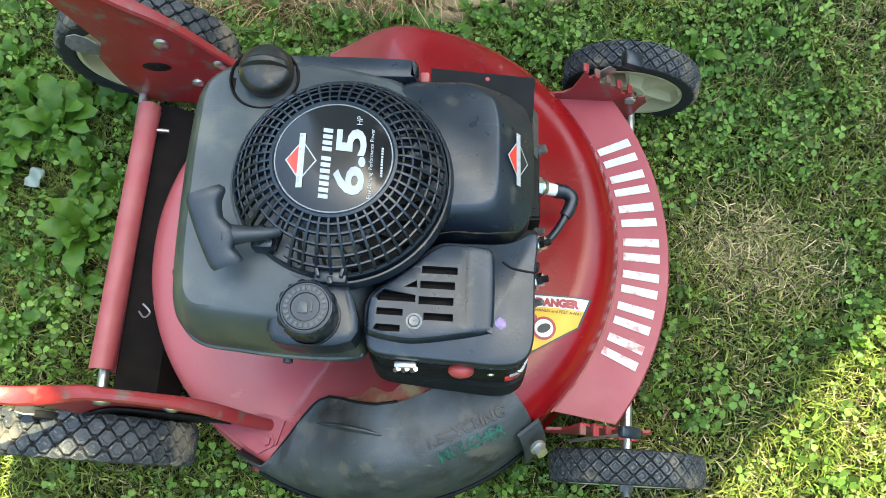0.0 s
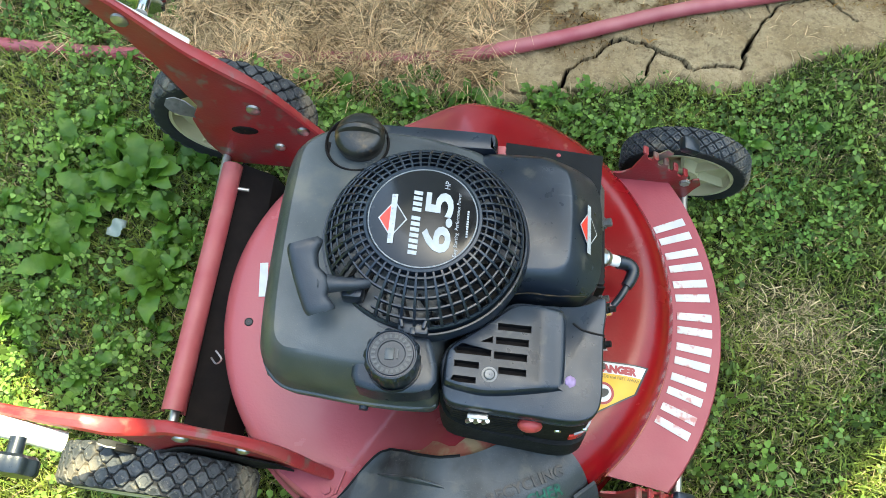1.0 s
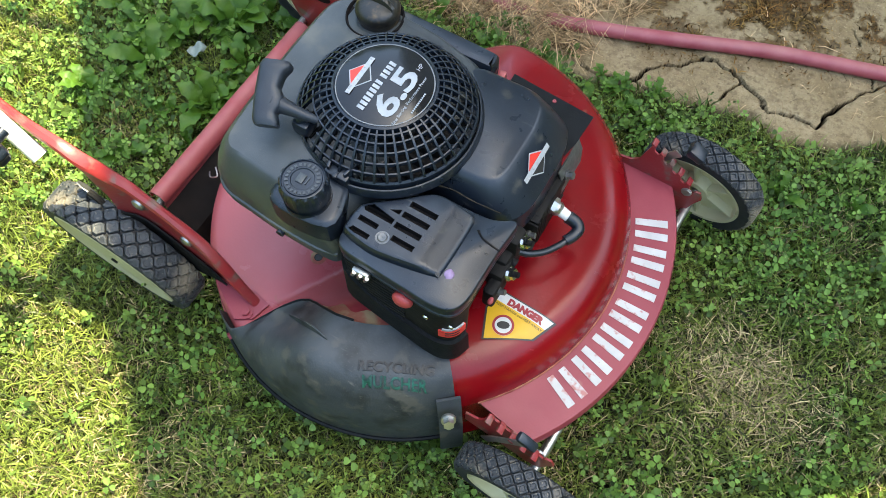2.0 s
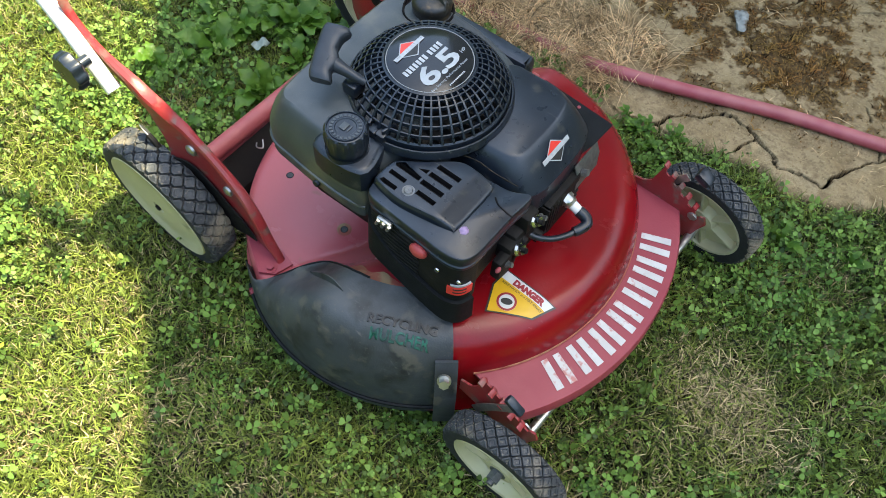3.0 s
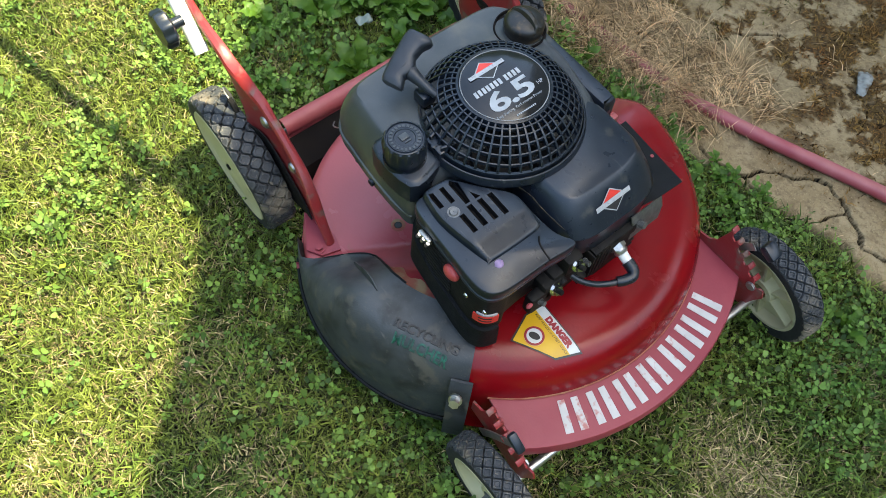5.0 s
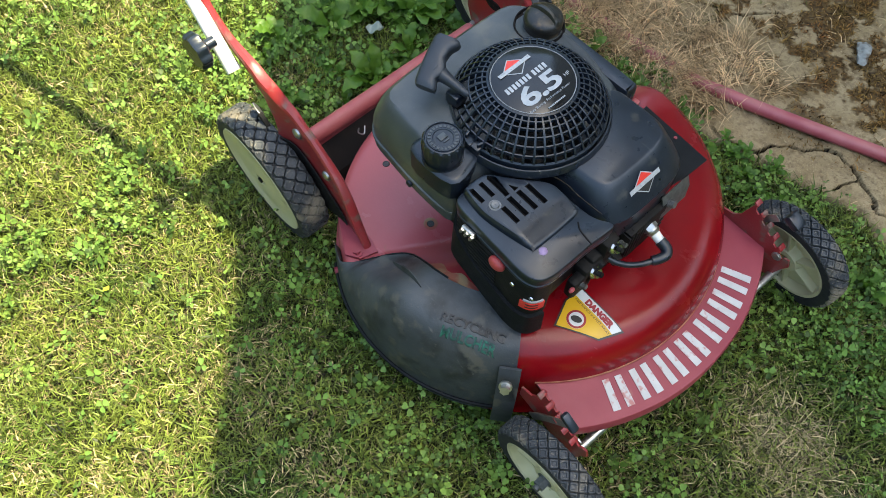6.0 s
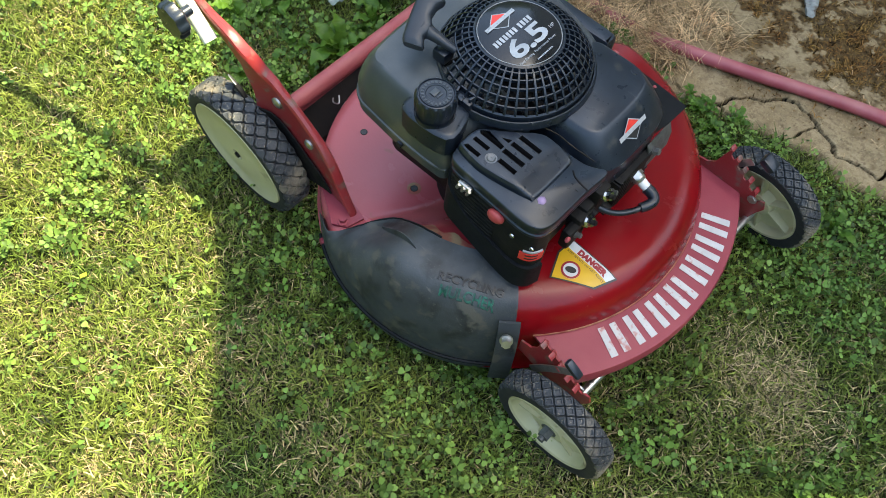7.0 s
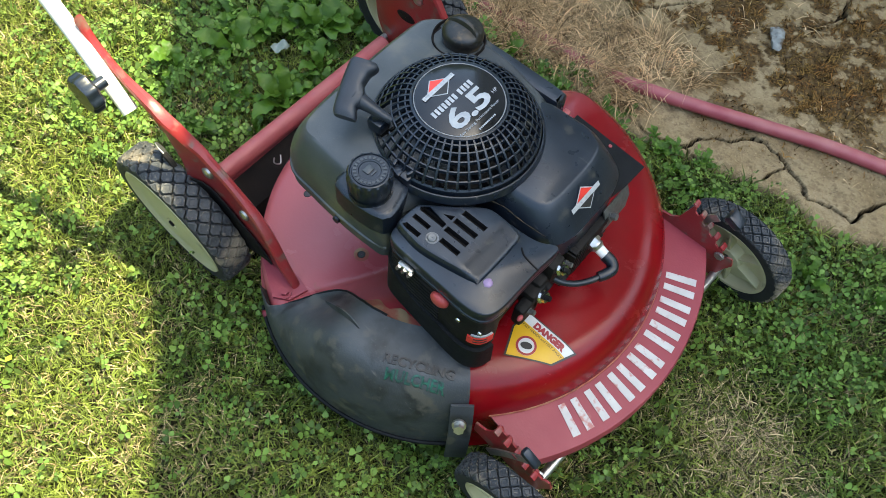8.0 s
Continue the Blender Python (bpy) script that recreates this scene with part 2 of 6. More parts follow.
def lathe(bm, prof, seg=48, m=None, cap0=False, cap1=False):
    m = m or Matrix()
    rings = []
    for r, z in prof:
        r = max(r, 0.0002)
        rings.append([m @ Vector((r * math.cos(2 * math.pi * i / seg), r * math.sin(2 * math.pi * i / seg), z)) for i in range(seg)])
    loft(bm, rings, True, cap0, cap1)


def smooth_line(pts, n=6, closed=False):
    """Catmull-Rom through the points."""
    pts = [Vector(p) for p in pts]
    k, out = len(pts), []
    for i in range(k if closed else k - 1):
        if closed:
            a, b, c, d = (pts[(i + o) % k] for o in (-1, 0, 1, 2))
        else:
            a, b, c, d = pts[max(i - 1, 0)], pts[i], pts[i + 1], pts[min(i + 2, k - 1)]
        for s in range(n):
            t = s / n
            out.append(0.5 * (2 * b + (c - a) * t + (2 * a - 5 * b + 4 * c - d) * t * t + (3 * b - a - 3 * c + d) * t ** 3))
    if not closed:
        out.append(pts[-1])
    return out


def tube(bm, pts, r, seg=12, n=6, flat=1.0):
    line = smooth_line(pts, n)
    rings, up = [], Vector((0, 0, 1))
    for i, p in enumerate(line):
        d = (line[min(i + 1, len(line) - 1)] - line[max(i - 1, 0)]).normalized()
        s = d.cross(up)
        s = s.normalized() if s.length > 1e-3 else Vector((1, 0, 0))
        u = s.cross(d).normalized()
        rr = r(i / (len(line) - 1)) if callable(r) else r
        rings.append([p + rr * (math.cos(a) * s + flat * math.sin(a) * u) for a in (2 * math.pi * k / seg for k in range(seg))])
    loft(bm, rings)


def offset_line(pts, d):
    """A closed outline moved inwards by d (counter-clockwise outline)."""
    k, out = len(pts), []
    for i in range(k):
        e = pts[(i + 1) % k] - pts[i - 1]
        nrm = Vector((-e.y, e.x, 0))
        out.append(pts[i] + nrm.normalized() * d)
    return out


def shell(bm, outline, profile, n=5, cap0=True):
    """A body over a rounded outline: profile of (inset, z) from below to the top."""
    line = smooth_line([(x, y, 0) for x, y in outline], n, True)
    area = sum(a.x * b.y - b.x * a.y for a, b in zip(line, line[1:] + line[:1]))
    if area < 0:
        line = line[::-1]
    rings, now = [], 0.0
    for d, z in profile:
        steps = max(1, int(abs(d - now) / 0.002))
        for s in range(steps):
            old, line = line, offset_line(line, (d - now) / steps)
            k = len(line)
            for q in range(k):
                w = (q + 1) % k
                if (line[w] - line[q]).dot(old[w] - old[q]) <= 0:
                    mid = (line[w] + line[q]) / 2
                    line[q], line[w] = mid.copy(), mid + (old[w] - old[q]) * 1e-4
        now = d
        rings.append([Vector((p.x, p.y, z)) for p in line])
    loft(bm, rings, True, cap0, True)


def plate(bm, outline, z0, z1):
    """A flat plate with straight edges: outline in x, y."""
    loft(bm, [[Vector((x, y, z)) for x, y in outline] for z in (z0, z1)])


def side_plate(bm, outline, y0, y1):
    """A flat upright plate: outline in x, z."""
    loft(bm, [[Vector((x, y, z)) for x, z in outline] for y in (y0, y1)])


def hexagon(bm, c, r, h, axis="z", washer=0.0):
    """A bolt head with a washer, axis as named or a vector."""
    d = {"z": Vector((0, 0, 1)), "y": Vector((0, 1, 0)), "x": Vector((1, 0, 0))}[axis] if isinstance(axis, str) else Vector(axis).normalized()
    c = Vector(c)
    if washer:
        rod(bm, c, c + d * h * 0.3, washer, 20)
    rod(bm, c + d * h * 0.2, c + d * h, r, 6)


def text_mesh(body, size, spacing=1.0, bold=0.0):
    """Vertices and faces of a word in the built-in font, centred on its box."""
    cu = bpy.data.curves.new("word", "FONT")
    cu.body, cu.size, cu.align_x, cu.space_character, cu.resolution_u, cu.offset = body, size, "CENTER", spacing, 3, bold
    ob = new("word", cu)
    bpy.context.view_layer.update()
    me = bpy.data.meshes.new_from_object(ob.evaluated_get(bpy.context.evaluated_depsgraph_get()))
    vs = [v.co.copy() for v in me.vertices]
    fs = [tuple(p.vertices) for p in me.polygons]
    bpy.data.objects.remove(ob)
    bpy.data.curves.remove(cu)
    bpy.data.meshes.remove(me)
    mid = (max(v.y for v in vs) + min(v.y for v in vs)) / 2
    return [Vector((v.x, v.y - mid, 0)) for v in vs], fs


def lay(bm, vs, fs, place, raise_by=0.0):
    """Faces laid on a surface: place maps a flat point to the world. With raise_by they get thickness."""
    low = [bm.verts.new(place(v, 0.0)) for v in vs]
    if not raise_by:
        for f in fs:
            try:
                bm.faces.new([low[i] for i in f])
            except ValueError:
                pass
        return
    high = [bm.verts.new(place(v, raise_by)) for v in vs]
    count = {}
    for f in fs:
        for a, b in zip(f, f[1:] + f[:1]):
            count[(a, b)] = 1
        try:
            bm.faces.new([high[i] for i in f])
        except ValueError:
            pass
    for a, b in count:
        if (b, a) not in count:
            try:
                bm.faces.new((low[a], low[b], high[b], high[a]))
            except ValueError:
                pass


def grid_patch(w, h, nx, ny):
    vs = [Vector((w * (i / nx - 0.5), h * (j / ny - 0.5), 0)) for j in range(ny + 1) for i in range(nx + 1)]
    fs = [(j * (nx + 1) + i, j * (nx + 1) + i + 1, (j + 1) * (nx + 1) + i + 1, (j + 1) * (nx + 1) + i) for j in range(ny) for i in range(nx)]
    return vs, fs


# ---- ground ----
def hash2(ix, iy, seed):
    h = np.sin(ix * 127.1 + iy * 311.7 + seed * 74.7) * 43758.5453
    return h - np.floor(h)


def vnoise(x, y, size, seed=0, octaves=3):
    """Value noise, 0 to 1, with features of the given size in metres."""
    tot, amp, norm = np.zeros_like(x, dtype=float), 1.0, 0.0
    for o in range(octaves):
        u, v = x / size * 2 ** o, y / size * 2 ** o
        iu, iv = np.floor(u), np.floor(v)
        fu, fv = u - iu, v - iv
        fu, fv = fu * fu * (3 - 2 * fu), fv * fv * (3 - 2 * fv)
        a, b = hash2(iu, iv, seed + o), hash2(iu + 1, iv, seed + o)
        c, d = hash2(iu, iv + 1, seed + o), hash2(iu + 1, iv + 1, seed + o)
        tot += amp * ((a * (1 - fu) + b * fu) * (1 - fv) + (c * (1 - fu) + d * fu) * fv)
        norm += amp
        amp *= 0.5
    return tot / norm


def step(lo, hi, v):
    t = np.clip((v - lo) / (hi - lo), 0, 1)
    return t * t * (3 - 2 * t)


def bare_soil(x, y):
    """1 on the bare strip beside the house, 0 on the lawn."""
    edge = np.interp(x, (-0.5, -0.02, 0.11, 0.20, 0.275, 0.335, 0.39, 0.48, 0.75), (0.745, 0.715, 0.732, 0.750, 0.778, 0.765, 0.777, 0.840, 0.930))
    edge = edge + 0.45 * step(-0.52, -0.80, x) + 3.0 * step(1.6, 2.4, np.abs(x)) + 0.05 * (vnoise(x, y, 0.11, 5) - 0.5)
    return step(-0.012, 0.02, y - edge) * step(2.5, 2.1, y)


CRACKS = [
    [(-0.02, 0.742), (0.037, 0.746), (0.067, 0.761), (0.082, 0.799), (0.123, 0.826), (0.159, 0.866), (0.185, 0.867), (0.229, 0.848), (0.273, 0.826), (0.290, 0.809), (0.331, 0.819), (0.371, 0.817), (0.384, 0.863),
     (0.416, 0.915), (0.448, 0.961), (0.52, 0.99), (0.58, 0.94)],
    [(0.067, 0.761), (0.110, 0.742)],
    [(0.229, 0.848), (0.215, 0.790)],
    [(0.087, 1.075), (0.109, 1.073), (0.130, 1.039), (0.138, 1.000)],
    [(0.03, 1.12), (0.071, 1.161), (0.109, 1.186), (0.135, 1.232), (0.145, 1.262), (0.126, 1.301), (0.14, 1.36)],
    [(0.145, 1.262), (0.22, 1.27), (0.30, 1.33)],
    [(0.085, 1.125), (0.118, 1.187), (0.157, 1.252), (0.131, 1.297)],
    [(-0.22, 0.98), (-0.185, 0.994), (-0.151, 1.015), (-0.128, 1.053), (-0.102, 1.086)],
    [(0.431, 0.944), (0.418, 0.978)],
    [(0.362, 1.052), (0.381, 1.027)],
    [(-0.35, 1.32), (-0.20, 1.26), (-0.10, 1.29), (-0.02, 1.37)],
]


def crack_depth(x, y):
    wob = 0.005
    u = x + 2.2 * wob * (vnoise(x, y, 0.045, 11) - 0.5) + 0.011 * (vnoise(x, y, 0.016, 14, 4) - 0.5)
    v = y + 2.2 * wob * (vnoise(x, y, 0.045, 12) - 0.5) + 0.011 * (vnoise(x, y, 0.016, 15, 4) - 0.5)
    best = np.full_like(x, 9.0)
    for k, line in enumerate(CRACKS):
        for (ax, ay), (bx, by) in zip(line, line[1:]):
            ex, ey = bx - ax, by - ay
            t = np.clip(((u - ax) * ex + (v - ay) * ey) / (ex * ex + ey * ey), 0, 1)
            d = np.hypot(u - ax - t * ex, v - ay - t * ey) * (1.0 if k == 0 else 1.6)
            best = np.minimum(best, d)
    wide = 0.0008 + 0.0052 * vnoise(x, y, 0.03, 13) ** 1.6
    return step(wide + 0.0007, wide * 0.7, best)


def moss_cover(x, y):
    """Brown mossy patches on the far part of the soil."""
    far = step(0.80, 1.00, y + 0.06 * vnoise(x, y, 0.05, 62) - 0.14 * step(0.05, 0.5, x))
    return step(0.425, 0.515, 0.42 * vnoise(x, y, 0.12, 61, 4) + 0.34 * vnoise(x, y, 0.030, 63, 3) + 0.24 * vnoise(x, y, 0.010, 64, 2)) * far


def axis_lines(lo, hi, fine, mid_lo, mid_hi, mid):
    inner = list(np.arange(lo, hi, fine))
    left = list(np.arange(mid_lo, lo, mid))
    right = list(np.arange(hi, mid_hi, mid))
    far = [0.3, 0.8, 2, 5, 12, 30, 80, 200, 500]
    return np.array([mid_lo - f for f in far[::-1]] + left + inner + right + [mid_hi + f for f in far])


def ground_height(x, y):
    soil = bare_soil(x, y)
    z = 0.010 * (vnoise(x, y, 0.35, 21) - 0.5) + 0.006 * (vnoise(x, y, 0.05, 22) - 0.5)
    z = z - 0.011 + soil * (0.006 * (vnoise(x, y, 0.02, 23) - 0.5) + 0.009)
    near = step(6.0, 2.5, np.hypot(x, y - 0.5))
    return z * near


gx = axis_lines(-0.26, 0.66, 0.0018, -2.2, 1.6, 0.025)
gy = axis_lines(0.69, 1.36, 0.0018, -1.4, 2.6, 0.025)
GX, GY = np.meshgrid(gx, gy)
soil = bare_soil(GX, GY)
crack = crack_depth(GX, GY) * soil
GZ = ground_height(GX, GY) - 0.034 * crack
nx, ny = len(gx), len(gy)
quad = np.arange((nx - 1) * (ny - 1))
qi, qj = quad % (nx - 1), quad // (nx - 1)
faces = np.stack([qj * nx + qi, qj * nx + qi + 1, (qj + 1) * nx + qi + 1, (qj + 1) * nx + qi], 1)


def fast_mesh(name, verts, faces, mat, smooth=False):
    """A mesh from numpy arrays, all faces with the same number of corners."""
    me = bpy.data.meshes.new(name)
    k = faces.shape[1]
    me.vertices.add(len(verts))
    me.vertices.foreach_set("co", np.asarray(verts, dtype=np.float32).ravel())
    me.loops.add(faces.size)
    me.loops.foreach_set("vertex_index", faces.astype(np.int32).ravel())
    me.polygons.add(len(faces))
    me.polygons.foreach_set("loop_start", np.arange(0, faces.size, k, dtype=np.int32))
    if smooth:
        me.polygons.foreach_set("use_smooth", np.ones(len(faces), dtype=bool))
    me.update(calc_edges=True)
    me.materials.append(mat)
    return new(name, me)


def ground_material():
    m = bpy.data.materials.new("soil_thatch_gap_shade")
    m.use_nodes = True
    n, l = m.node_tree.nodes, m.node_tree.links
    p = n["Principled BSDF"]
    co = n.new("ShaderNodeTexCoord").outputs["Object"]

    def tex(s, d=8.0):
        k = n.new("ShaderNodeTexNoise")
        k.inputs["Scale"].default_value, k.inputs["Detail"].default_value = s, d
        l.new(co, k.inputs["Vector"])
        r = n.new("ShaderNodeMapRange")
        r.inputs["From Min"].default_value, r.inputs["From Max"].default_value = 0.35, 0.65
        l.new(k.outputs["Fac"], r.inputs["Value"])
        return r.outputs["Result"]

    def mix(f, a, b):
        k = n.new("ShaderNodeMix")
        k.data_type = "RGBA"
        l.new(f, k.inputs["Factor"])
        for sock, c in ((k.inputs[6], a), (k.inputs[7], b)):
            if isinstance(c, tuple):
                sock.default_value = (*c, 1)
            else:
                l.new(c, sock)
        return k.outputs[2]

    def stain(s, lo, hi):
        k = n.new("ShaderNodeTexNoise")
        k.inputs["Scale"].default_value, k.inputs["Detail"].default_value, k.inputs["Roughness"].default_value = s, 9.0, 0.68
        l.new(co, k.inputs["Vector"])
        r = n.new("ShaderNodeMapRange")
        r.inputs["From Min"].default_value, r.inputs["From Max"].default_value = lo, hi
        l.new(k.outputs["Fac"], r.inputs["Value"])
        return r.outputs["Result"]

    soil_at = n.new("ShaderNodeAttribute")
    soil_at.attribute_name = "soil"
    crack_at = n.new("ShaderNodeAttribute")
    crack_at.attribute_name = "crack"
    # lawn soil and thatch near black, painting in the shade between blades
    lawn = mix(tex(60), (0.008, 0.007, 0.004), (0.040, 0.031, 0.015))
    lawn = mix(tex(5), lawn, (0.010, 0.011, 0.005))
    clay = mix(tex(14), (0.430, 0.320, 0.182), (0.305, 0.216, 0.112))
    clay = mix(stain(30, 0.52, 0.70), clay, (0.150, 0.098, 0.050))
    clay = mix(stain(90, 0.50, 0.66), clay, (0.215, 0.150, 0.082))
    clay = mix(stain(240, 0.56, 0.66), clay, (0.50, 0.375, 0.215))
    clay = mix(stain(420, 0.60, 0.66), clay, (0.085, 0.050, 0.022))
    moss_at = n.new("ShaderNodeAttribute")
    moss_at.attribute_name = "moss"
    clay = mix(moss_at.outputs["Fac"], clay, mix(tex(110), (0.040, 0.020, 0.008), (0.150, 0.088, 0.032)))
    # insides of cracks painted near black for the shade down in them
    clay = mix(crack_at.outputs["Fac"], clay, (0.003, 0.002, 0.001))
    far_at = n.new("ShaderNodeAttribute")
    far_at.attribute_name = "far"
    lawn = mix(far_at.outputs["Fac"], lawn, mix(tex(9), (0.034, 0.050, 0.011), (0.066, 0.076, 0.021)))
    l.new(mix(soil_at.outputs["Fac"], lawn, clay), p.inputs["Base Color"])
    p.inputs["Roughness"].default_value = 0.95
    p.inputs["Specular IOR Level"].default_value = 0.15
    b = n.new("ShaderNodeBump")
    b.inputs["Strength"].default_value, b.inputs["Distance"].default_value = 0.8, 0.006
    l.new(stain(120, 0.2, 0.8), b.inputs["Height"])
    l.new(b.outputs["Normal"], p.inputs["Normal"])
    return m


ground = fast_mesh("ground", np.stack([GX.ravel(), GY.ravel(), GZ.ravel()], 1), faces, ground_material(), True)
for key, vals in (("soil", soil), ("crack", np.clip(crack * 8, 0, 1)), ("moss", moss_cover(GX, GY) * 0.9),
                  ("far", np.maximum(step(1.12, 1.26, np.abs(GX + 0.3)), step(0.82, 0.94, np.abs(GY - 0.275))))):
    at = ground.data.attributes.new(key, "FLOAT", "POINT")
    at.data.foreach_set("value", vals.ravel().astype(np.float32))
tagged(ground, "mown lawn soil with a cracked bare clay strip", "ground", kind="structure")

rng = np.random.default_rng(7)


def scatter(n, x0, x1, y0, y1):
    return rng.uniform(x0, x1, n), rng.uniform(y0, y1, n)


def dry_patch(x, y):
    """Where the lawn has gone tan."""
    d = 0.5 * step(0.46, 0.66, 0.5 * vnoise(x, y, 0.20, 31, 3) + 0.5 * vnoise(x, y, 0.05, 34, 2))
    d = np.maximum(d, 0.62 * step(0.16, 0.03, np.hypot((x - 0.41) * 0.9, y - 0.345)) * step(0.3, 0.6, vnoise(x, y, 0.06, 33)))
    d = np.maximum(d, 0.35 * step(0.19, 0.08, np.hypot(x - 0.33, (y - 0.10) * 0.8)))
    return d


def worn_side(x, y):
    """1 on the drier part of the lawn, beside the mulching cover."""
    return step(0.06, -0.18, y + 0.30 * (x + 0.30))


def blades(name, x, y, height, width, lean, mat, label, base_drop=0.004, curl=1.0, heading=None):
    """Bent grass blades, three triangles each."""
    n = len(x)
    a = rng.uniform(0, 2 * math.pi, n) if heading is None else heading
    f = rng.uniform(0, 2 * math.pi, n)
    dx, dy = np.cos(a), np.sin(a)
    sx, sy = np.cos(f) * width * 0.5, np.sin(f) * width * 0.5
    z = ground_height(x, y) - base_drop
    bend = lean * height
    mx, my, mz = x + dx * bend * 0.35, y + dy * bend * 0.35, z + height * 0.62
    tx, ty, tz = x + dx * bend * curl, y + dy * bend * curl, z + height * np.clip(1.12 - 0.35 * lean, 0.25, 1.0)
    v = np.empty((n, 5, 3))
    v[:, 0] = np.stack([x - sx, y - sy, z], 1)
    v[:, 1] = np.stack([x + sx, y + sy, z], 1)
    v[:, 2] = np.stack([mx - sx * 0.85, my - sy * 0.85, mz], 1)
    v[:, 3] = np.stack([mx + sx * 0.85, my + sy * 0.85, mz], 1)
    v[:, 4] = np.stack([tx, ty, tz], 1)
    o = (np.arange(n) * 5)[:, None]
    tri = np.concatenate([o + [0, 1, 3], o + [0, 3, 2], o + [2, 3, 4]], 1).reshape(-1, 3)
    ob = fast_mesh(name, v.reshape(-1, 3), tri, mat)
    return tagged(ob, label, "grass", kind="stuff")


LAWN = (-1.55, 0.95, -0.65, 1.2)
x, y = scatter(560000, *LAWN)
keep = (bare_soil(x, y) < rng.uniform(0, 0.5, len(x))) & (dry_patch(x, y) * 0.8 < rng.uniform(0, 1, len(x)))
x, y = x[keep], y[keep]
blades("lawn_grass", x, y, rng.uniform(0.008, 0.031, len(x)), rng.uniform(0.0013, 0.0040, len(x)), rng.uniform(0.2, 1.5, len(x)), GRASS,
       "short mown green lawn grass round the mower")
x, y = scatter(70000, -3.6, 3.0, -2.7, 3.2)
keep = (bare_soil(x, y) < 0.3) & ((x < LAWN[0]) | (x > LAWN[1]) | (y < LAWN[2]) | (y > LAWN[3]))
x, y = x[keep], y[keep]
blades("outer_lawn_grass", x, y, rng.uniform(0.02, 0.05, len(x)), rng.uniform(0.003, 0.008, len(x)), rng.uniform(0.3, 2.2, len(x)), GRASS,
       "green lawn grass further from the mower")
x, y = scatter(340000, *LAWN)
keep = (bare_soil(x, y) < rng.uniform(0, 0.7, len(x))) & (0.165 + 0.26 * worn_side(x, y) * step(0.35, 0.6, vnoise(x, y, 0.10, 38)) + dry_patch(x, y) * (0.7 + 0.3 * step(-0.45, -0.25, x)) > rng.uniform(0, 1.1, len(x)))
x, y = x[keep], y[keep]
blades("dry_lawn_grass", x, y, rng.uniform(0.008, 0.028, len(x)), rng.uniform(0.0011, 0.0030, len(x)), rng.uniform(0.3, 1.5, len(x)), GRASS_DRY,
       "tan dry thatch between the green lawn grass")


# bare tan thatch in front of the mower
x, y = rng.normal(0.425, 0.055, 2000), rng.normal(0.345, 0.045, 2000)
keep = vnoise(x, y, 0.05, 36) > rng.uniform(0.25, 0.65, len(x))
x, y = x[keep], y[keep]
blades("thatch_patch", x, y, rng.uniform(0.012, 0.034, len(x)), rng.uniform(0.0010, 0.0022, len(x)), rng.uniform(0.6, 2.2, len(x)), GRASS_DRY,
       "matted tan thatch in the lawn")


def clover(name, x, y, size, mat, label):
    """Three rounded, notched leaflets a plant, folded along the middle, six triangles each."""
    n = len(x)
    z = ground_height(x, y) + rng.uniform(0.004, 0.044, n)
    turn = rng.uniform(0, 2 * math.pi, n)
    tx, ty = rng.normal(0, 0.62, n), rng.normal(0, 0.62, n)
    shape = np.array([(0.06, 0.0), (0.42, 0.36), (0.80, 0.45), (1.02, 0.22), (0.94, 0.0), (1.02, -0.22), (0.80, -0.45), (0.42, -0.36)])
    fold = np.array([0.0, 0.09, 0.13, 0.05, -0.02, 0.05, 0.13, 0.09])
    v = np.empty((n, 3, 8, 3))
    for k in range(3):
        a = turn + k * 2.094 + rng.normal(0, 0.14, n)
        c, s = np.cos(a)[:, None], np.sin(a)[:, None]
        sz = (size * rng.uniform(0.8, 1.15, n))[:, None]
        px = (shape[:, 0] * c - shape[:, 1] * s) * sz
        py = (shape[:, 0] * s + shape[:, 1] * c) * sz
        pz = fold * sz + px * tx[:, None] + py * ty[:, None] - 0.25 * np.hypot(px, py) * rng.uniform(-0.6, 1.2, n)[:, None]
        v[:, k, :, 0], v[:, k, :, 1], v[:, k, :, 2] = x[:, None] + px, y[:, None] + py, z[:, None] + pz
    o = (np.arange(n * 3) * 8)[:, None]
    tri = np.concatenate([o + [0, 2, 1], o + [0, 3, 2], o + [0, 4, 3], o + [0, 5, 4], o + [0, 6, 5], o + [0, 7, 6]], 1).reshape(-1, 3)
    ob = fast_mesh(name, v.reshape(-1, 3), tri, mat)
    return tagged(ob, label, "clover", kind="stuff")


